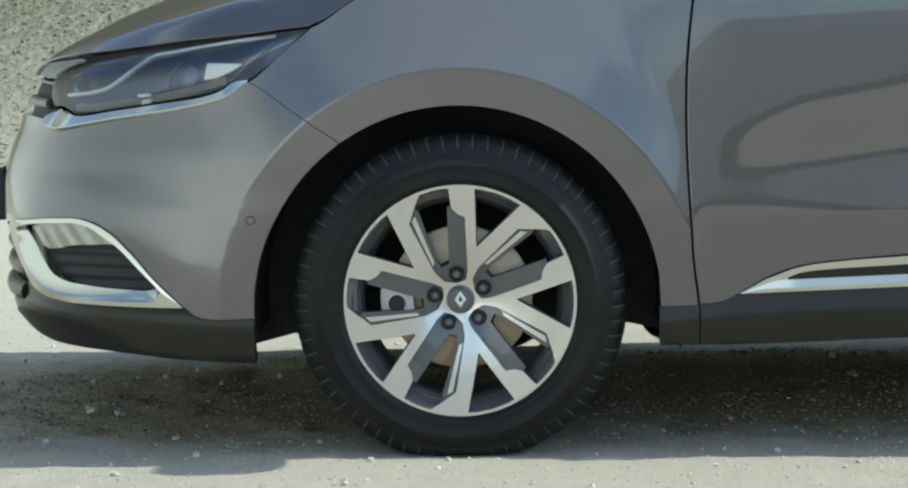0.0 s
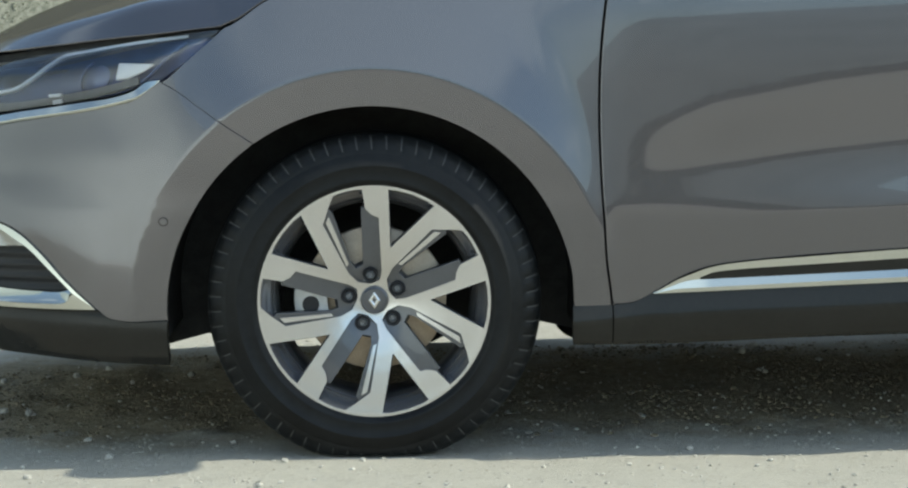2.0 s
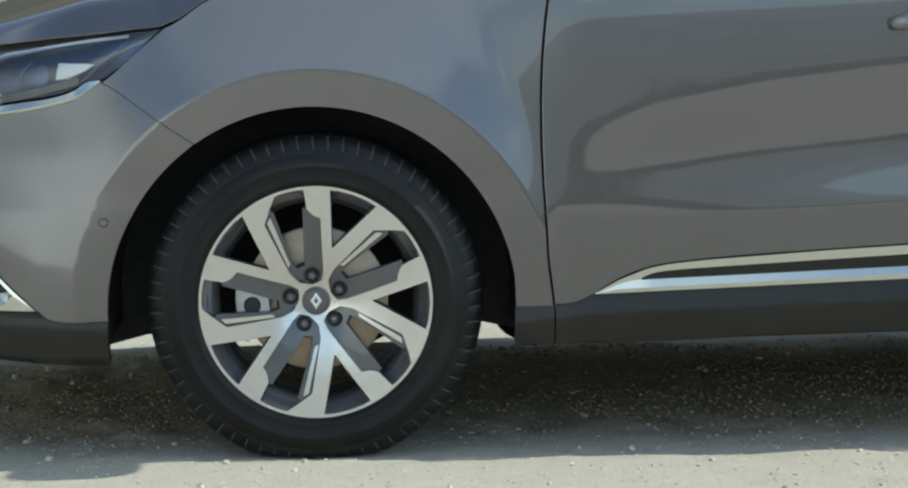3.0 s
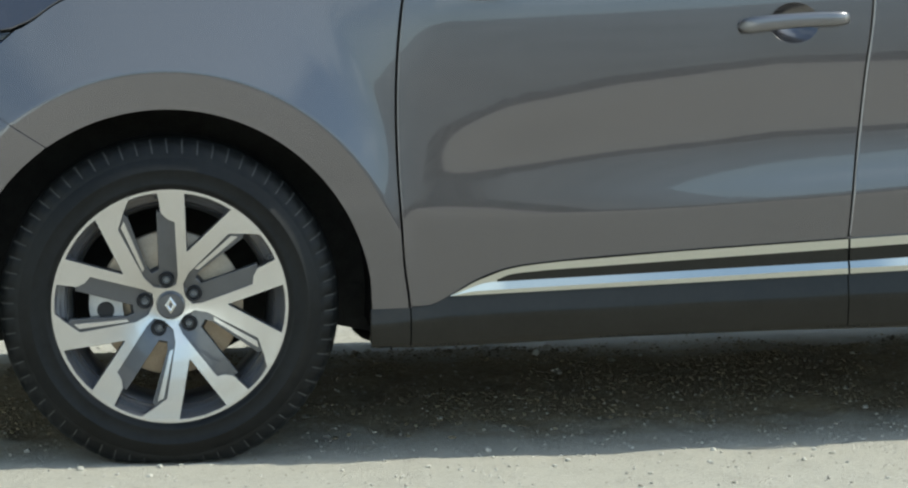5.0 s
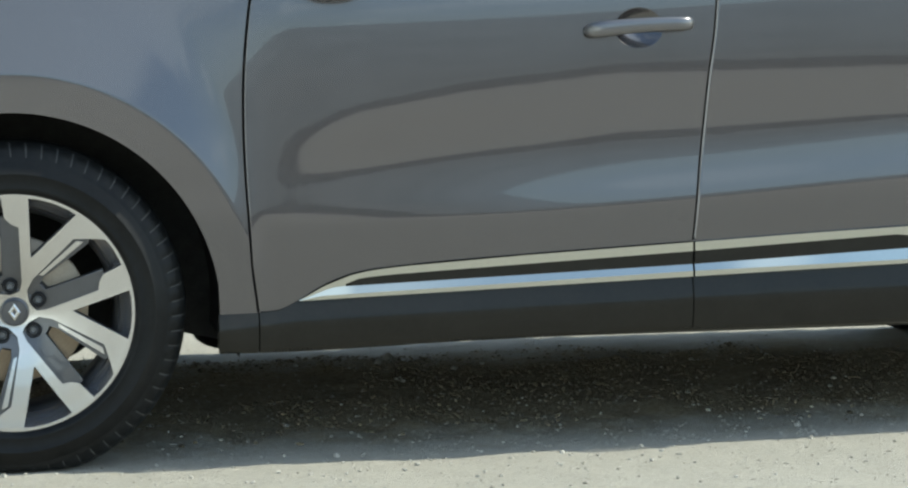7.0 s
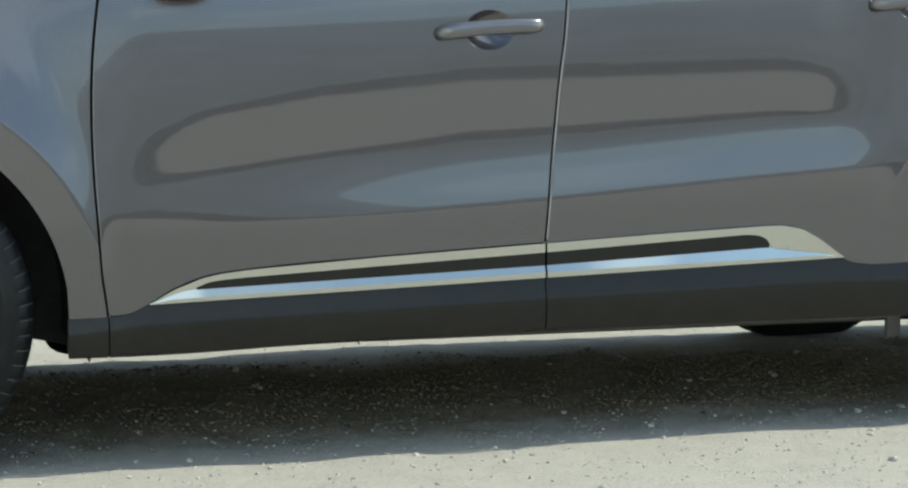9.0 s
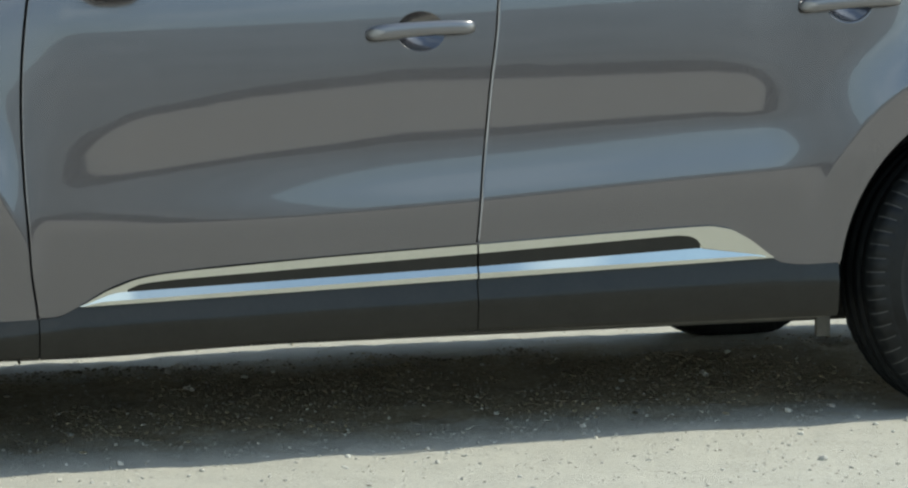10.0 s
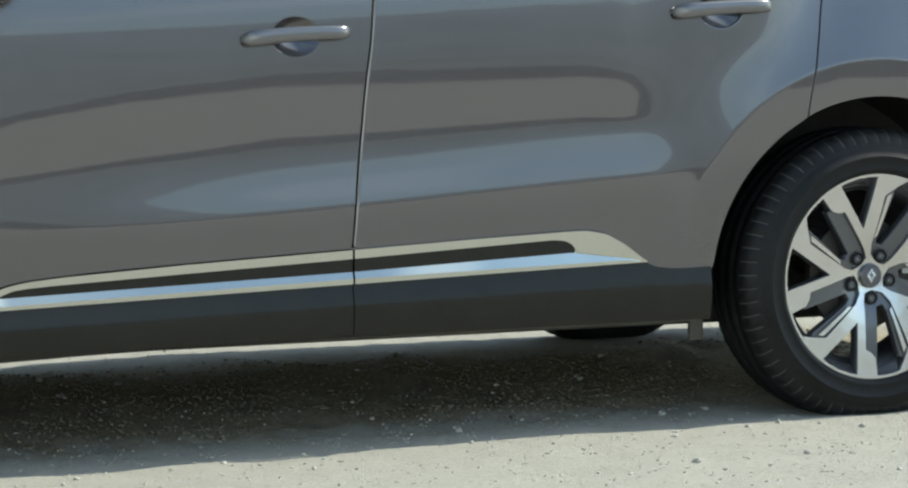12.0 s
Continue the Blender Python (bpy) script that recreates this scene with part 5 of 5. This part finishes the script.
def ground_material():
    m = bpy.data.materials.new("pale gravel and grass")
    m.use_nodes = True
    nt = m.node_tree
    b = nt.nodes["Principled BSDF"]
    b.inputs["Roughness"].default_value = 0.95
    b.inputs["Specular IOR Level"].default_value = 0.2
    geo = nt.nodes.new("ShaderNodeNewGeometry")

    def noise_tex(scale, detail, rough=0.6):
        n = nt.nodes.new("ShaderNodeTexNoise")
        n.inputs["Scale"].default_value, n.inputs["Detail"].default_value, n.inputs["Roughness"].default_value = scale, detail, rough
        nt.links.new(geo.outputs["Position"], n.inputs["Vector"])
        return n.outputs["Fac"]

    def blend(fac, a, b2):
        x = nt.nodes.new("ShaderNodeMix")
        x.data_type = "RGBA"
        nt.links.new(fac, x.inputs["Factor"])
        for key, v in (("A", a), ("B", b2)):
            if isinstance(v, tuple):
                x.inputs[key].default_value = (*v, 1)
            else:
                nt.links.new(v, x.inputs[key])
        return x.outputs["Result"]

    def span(v, lo, hi):
        r = nt.nodes.new("ShaderNodeMapRange")
        r.inputs["From Min"].default_value, r.inputs["From Max"].default_value = lo, hi
        nt.links.new(v, r.inputs["Value"])
        return r.outputs["Result"]

    fine = span(noise_tex(130, 8, 0.75), 0.32, 0.68)
    mid = span(noise_tex(9, 6), 0.35, 0.65)
    grit = span(noise_tex(48, 6, 0.7), 0.36, 0.64)
    gravel = blend(grit, blend(fine, (0.277, 0.267, 0.228), (0.430, 0.415, 0.364)), blend(fine, (0.336, 0.325, 0.281), (0.480, 0.464, 0.407)))
    dust = blend(mid, gravel, (0.412, 0.398, 0.347))
    sepa = nt.nodes.new("ShaderNodeSeparateXYZ")
    nt.links.new(geo.outputs["Position"], sepa.inputs["Vector"])
    squash = nt.nodes.new("ShaderNodeVectorMath")
    squash.operation = "MULTIPLY"
    squash.inputs[1].default_value = (1.0, 0.5, 0.5)
    nt.links.new(geo.outputs["Position"], squash.inputs[0])
    clumps = nt.nodes.new("ShaderNodeTexNoise")
    clumps.inputs["Scale"].default_value, clumps.inputs["Detail"].default_value, clumps.inputs["Roughness"].default_value = 24, 6, 0.68
    nt.links.new(squash.outputs["Vector"], clumps.inputs["Vector"])
    turf = blend(span(clumps.outputs["Fac"], 0.38, 0.64), (0.060, 0.066, 0.040), (0.225, 0.225, 0.17))
    reach = nt.nodes.new("ShaderNodeMath")
    reach.operation = "SUBTRACT"
    nt.links.new(sepa.outputs["Y"], reach.inputs[0])
    third = nt.nodes.new("ShaderNodeMath")
    third.operation = "MULTIPLY"
    third.inputs[1].default_value = 0.3
    nt.links.new(sepa.outputs["X"], third.inputs[0])
    nt.links.new(third.outputs["Value"], reach.inputs[1])
    behind = span(reach.outputs["Value"], 7.9, 12.9)
    # upper bank, out of view, darkened for what the bonnet reflects
    high = span(sepa.outputs["Z"], 1.15, 1.6)
    turf = blend(high, turf, (0.058, 0.056, 0.042))
    # brown, slightly darker strip that passes under the car, with ragged edges
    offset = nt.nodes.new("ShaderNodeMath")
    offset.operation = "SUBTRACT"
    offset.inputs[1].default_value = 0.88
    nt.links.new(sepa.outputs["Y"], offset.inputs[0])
    across_strip = nt.nodes.new("ShaderNodeMath")
    across_strip.operation = "ABSOLUTE"
    nt.links.new(offset.outputs["Value"], across_strip.inputs[0])
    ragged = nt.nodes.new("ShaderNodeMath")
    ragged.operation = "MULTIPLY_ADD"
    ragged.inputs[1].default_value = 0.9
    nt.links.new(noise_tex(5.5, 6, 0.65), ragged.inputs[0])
    nt.links.new(across_strip.outputs["Value"], ragged.inputs[2])
    brown_mask = span(ragged.outputs["Value"], 1.20, 0.88)
    dust = blend(brown_mask, dust, blend(grit, (0.235, 0.203, 0.140), (0.400, 0.352, 0.258)))
    c1 = blend(behind, dust, turf)
    # unseen ground behind the camera, made paler so the doors reflect brighter
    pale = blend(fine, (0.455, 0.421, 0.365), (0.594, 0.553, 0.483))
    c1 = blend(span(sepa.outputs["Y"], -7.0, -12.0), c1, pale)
    # far fields and hills, with distance haze mixed into the colour
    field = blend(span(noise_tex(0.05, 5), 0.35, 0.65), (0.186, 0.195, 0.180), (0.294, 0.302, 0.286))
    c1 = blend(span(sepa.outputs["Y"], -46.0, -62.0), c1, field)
    # colour of the added slope: pale blue to brighten the bumper's reflection
    unseen_scarp = blend(span(noise_tex(1.5, 7, 0.7), 0.35, 0.65), (0.63, 0.685, 0.685), (0.78, 0.83, 0.83))
    # its nearer end is darker, to dim what the nose reflects
    unseen_scarp = blend(span(sepa.outputs["Y"], -13.0, -3.0), unseen_scarp, (0.45, 0.50, 0.515))
    dim_height = nt.nodes.new("ShaderNodeMath")   # the slope darkens above this height, to dim the bumper's upper reflection
    dim_height.operation = "MULTIPLY_ADD"
    dim_height.inputs[1].default_value = 0.07
    nt.links.new(sepa.outputs["Y"], dim_height.inputs[0])
    nt.links.new(sepa.outputs["Z"], dim_height.inputs[2])
    unseen_scarp = blend(span(dim_height.outputs["Value"], 2.6, 6.2), unseen_scarp, (0.24, 0.285, 0.31))
    west = nt.nodes.new("ShaderNodeMath")
    west.operation = "MULTIPLY"
    nt.links.new(span(sepa.outputs["X"], -6.8, -7.6), west.inputs[0])
    nt.links.new(span(sepa.outputs["Y"], 18.0, 3.0), west.inputs[1])
    length = nt.nodes.new("ShaderNodeMath")
    length.operation = "MULTIPLY"
    nt.links.new(west.outputs["Value"], length.inputs[0])
    nt.links.new(span(sepa.outputs["Y"], -86.0, -78.0), length.inputs[1])
    c1 = blend(length.outputs["Value"], c1, unseen_scarp)
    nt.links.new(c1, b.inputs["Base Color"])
    bump = nt.nodes.new("ShaderNodeBump")
    bump.inputs["Strength"].default_value, bump.inputs["Distance"].default_value = 0.85, 0.008
    nt.links.new(noise_tex(160, 8, 0.75), bump.inputs["Height"])
    nt.links.new(bump.outputs["Normal"], b.inputs["Normal"])
    return m


GROUND = ground_material()
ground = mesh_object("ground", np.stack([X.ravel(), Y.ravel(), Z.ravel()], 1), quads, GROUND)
tagged(ground, "pale dusty gravel yard with a grassy bank behind", "ground", kind="structure")

# stones
STONE = material("pale limestone", (0.43, 0.41, 0.36), 0.9, vary=0.3, scale=18, bump=0.5, bump_scale=120)
rng = random.Random(11)


def stone_mesh(name, seed, lumps=1):
    bm = bmesh.new()
    bmesh.ops.create_icosphere(bm, subdivisions=2, radius=1)
    for v in bm.verts:
        d = v.co.normalized()
        k = 1 + 0.34 * noise.noise(d * 1.3 + Vector((seed, 2 * seed, 0))) + 0.16 * noise.noise(d * 3.1 + Vector((0, seed, seed)))
        v.co = d * k
    me = bpy.data.meshes.new(name)
    bm.to_mesh(me)
    bm.free()
    me.materials.append(STONE)
    return me


shapes = [stone_mesh("stone", 3.7 * i) for i in range(6)]


def put_stone(x, y, r, k):
    ob = new("stone", shapes[k % 6])
    z = float(ground_height(np.array(x), np.array(y)))
    ob.matrix_basis = Matrix.LocRotScale((x, y, z + r * 0.35), Euler((0.3 * math.sin(k), 0.2 * math.cos(k), k * 1.7)), (r, r * (0.75 + 0.2 * math.sin(k * 2.1)), r * 0.72))
    return tagged(ob, "small pale limestone chip lying on the gravel", "stone", group="loose stones")


def gravel_stuff(name, count, seed, x0, x1, y0, y1, r0, r1, sub=1, patchy=False, mat=None, label="loose pale gravel chips scattered over the yard"):
    """Countless chips in one mesh."""
    g = np.random.RandomState(seed)
    bm = bmesh.new()
    bmesh.ops.create_icosphere(bm, subdivisions=sub, radius=1)
    bv = np.array([v.co[:] for v in bm.verts])
    bf = np.array([[v.index for v in f.verts] for f in bm.faces])
    bm.free()
    px, py = g.uniform(x0, x1, count), g.uniform(y0, y1, count)
    if patchy:
        mid, half = (y0 + y1) / 2, (y1 - y0) / 2
        thick = 0.42 - fbm(px, py, 31, [(0.5, 0.9), (0.14, 0.8)]) + 0.6 * (np.abs(py - mid) / half) ** 3 + 0.3 * np.maximum(np.abs(px - (x0 + x1) / 2) / (x1 - x0) * 2 - 0.7, 0)
        keep = g.rand(count) > thick * 1.25
        px, py = px[keep], py[keep]
        count = len(px)
    r = r0 * (r1 / r0) ** (g.rand(count) ** 2.2)
    ang = g.uniform(0, 6.28, count)
    jit = 1 + 0.55 * (g.rand(count, len(bv)) - 0.5)
    v = bv[None] * jit[:, :, None] * np.stack([r, r * g.uniform(0.6, 1, count), r * g.uniform(0.4, 0.8, count)], 1)[:, None]
    ca, sa = np.cos(ang)[:, None], np.sin(ang)[:, None]
    vx, vy = v[:, :, 0] * ca - v[:, :, 1] * sa, v[:, :, 0] * sa + v[:, :, 1] * ca
    z = ground_height(px, py) + r * 0.15
    verts = np.stack([vx + px[:, None], vy + py[:, None], v[:, :, 2] + z[:, None]], -1).reshape(-1, 3)
    faces = (bf[None] + (np.arange(count) * len(bv))[:, None, None]).reshape(-1, 3)
    ob = mesh_object(name, verts, faces, mat or CHIPS, smooth=False)
    return tagged(ob, label, "gravel", kind="stuff")


def chips_material(name, low, top):
    m = material(name, (0.38, 0.36, 0.31), 0.92)
    nt = m.node_tree
    geo = nt.nodes.new("ShaderNodeNewGeometry")
    r = nt.nodes.new("ShaderNodeValToRGB")
    r.color_ramp.elements[0].color, r.color_ramp.elements[1].color = (*low, 1), (*top, 1)
    nt.links.new(geo.outputs["Random Per Island"], r.inputs["Fac"])
    nt.links.new(r.outputs["Color"], nt.nodes["Principled BSDF"].inputs["Base Color"])
    return m


CHIPS = chips_material("gravel chips", (0.27, 0.257, 0.215), (0.48, 0.463, 0.41))
CLODS = chips_material("bank clods", (0.10, 0.105, 0.07), (0.285, 0.285, 0.225))
# brown litter, also darkened and packed to deepen the shade under the car
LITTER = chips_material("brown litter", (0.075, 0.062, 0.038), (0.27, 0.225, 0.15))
gravel_stuff("gravel", 3500, 5, -1.8, 4.0, -0.8, 0.05, 0.0012, 0.0045)
gravel_stuff("gravel", 330, 17, -1.6, 3.6, -0.7, 0.06, 0.003, 0.0085, sub=2)
gravel_stuff("gravel", 7000, 8, -1.8, 4.0, 0.05, 2.6, 0.0010, 0.0055)
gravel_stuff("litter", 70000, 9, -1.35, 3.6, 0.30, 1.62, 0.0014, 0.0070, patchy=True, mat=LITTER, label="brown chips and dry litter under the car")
gravel_stuff("gravel", 3500, 18, -1.5, 3.4, 0.02, 0.95, 0.0010, 0.0048)
gravel_stuff("gravel", 120, 15, -1.8, 4.0, 0.2, 2.6, 0.006, 0.012)
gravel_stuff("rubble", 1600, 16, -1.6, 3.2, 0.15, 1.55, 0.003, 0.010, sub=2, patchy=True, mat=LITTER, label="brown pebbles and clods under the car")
gravel_stuff("gravel", 5000, 6, -3.5, 4.6, 2.6, 8.0, 0.003, 0.010)
gravel_stuff("gravel", 15000, 7, -5.0, -1.0, 7.0, 13.0, 0.006, 0.022, mat=CLODS, label="grey-green clods and pebbles on the bank")
near_stones = [
    (-0.20, -0.04, 0.006), (-0.24, -0.29, 0.006), (-0.33, 0.18, 0.005), (-0.98, 0.28, 0.009), (-0.68, 0.31, 0.007), (-0.76, 1.29, 0.011),
    (-0.78, -0.00, 0.005), (0.70, 0.05, 0.006), (1.02, 1.40, 0.011), (1.02, 1.08, 0.007), (0.86, -0.08, 0.005), (-1.30, 1.50, 0.010),
    (-0.96, 0.69, 0.007), (-0.86, 0.63, 0.005), (0.72, -0.15, 0.004), (-0.12, -0.10, 0.004), (0.36, -0.13, 0.003), (0.48, -0.23, 0.004),
    (-0.03, -0.03, 0.005), (0.82, -0.15, 0.004), (0.96, -0.24, 0.003), (1.36, -0.20, 0.005),
    (-0.94, 0.65, 0.011), (-0.87, 0.63, 0.012), (-0.60, 0.07, 0.007), (-0.83, 1.16, 0.008), (-0.75, -0.12, 0.007), (-1.02, 1.11, 0.008), (-0.90, 1.12, 0.006), (-0.67, 1.08, 0.007),
]
more_stones = [
    (1.03, 1.04, 0.006), (1.07, 1.52, 0.012), (1.04, 1.14, 0.006), (2.17, -0.44, 0.008), (2.38, 0.19, 0.007), (1.82, 0.14, 0.006),
    (2.43, 0.84, 0.007), (1.39, -0.01, 0.004), (1.36, -0.39, 0.004), (2.18, -0.21, 0.003), (2.19, -0.54, 0.004), (2.18, -0.60, 0.004),
    (1.16, -0.18, 0.003), (1.70, -0.32, 0.003), (2.45, -0.43, 0.006), (1.69, 0.42, 0.006), (2.49, -0.06, 0.005), (2.59, -0.03, 0.006),
    (2.44, 0.88, 0.007), (2.76, -0.14, 0.006), (2.03, 0.26, 0.004),
]
for k, (x, y, r) in enumerate(near_stones + more_stones):
    put_stone(x, y, r * 1.4, k)

# ---- far hedge across the yard, with gaps ----
LEAF = material("dark hedge leaves", (0.088, 0.084, 0.062), 0.6, vary=0.4, scale=2)
g = np.random.RandomState(21)
count = 42000
hx = g.uniform(-120, 130, count)
top = 1.5 + fbm(hx, hx * 0 + 3, 9, [(14, 0.7), (4, 0.4), (1.3, 0.4)])
hz = top * (1 - g.rand(count) ** 1.1)
hy = -58 + g.normal(0, 1.1, count) + 5 * np.sin(hx / 40)
size = g.uniform(0.18, 0.42, count)
tilt = g.normal(size=(count, 2, 3))
a = tilt[:, 0] / np.linalg.norm(tilt[:, 0], axis=1, keepdims=True) * size[:, None]
b = tilt[:, 1] / np.linalg.norm(tilt[:, 1], axis=1, keepdims=True) * size[:, None]
c = np.stack([hx, hy, hz + ground_height(hx, hy)], 1)
verts = np.stack([c - a, c + b * 0.6, c + a, c - b * 0.6], 1).reshape(-1, 3)
hedge = mesh_object("hedge", verts, np.arange(count * 4).reshape(-1, 4), LEAF, smooth=False)
tagged(hedge, "dark uneven hedge on the far side of the yard", "hedge", kind="stuff")
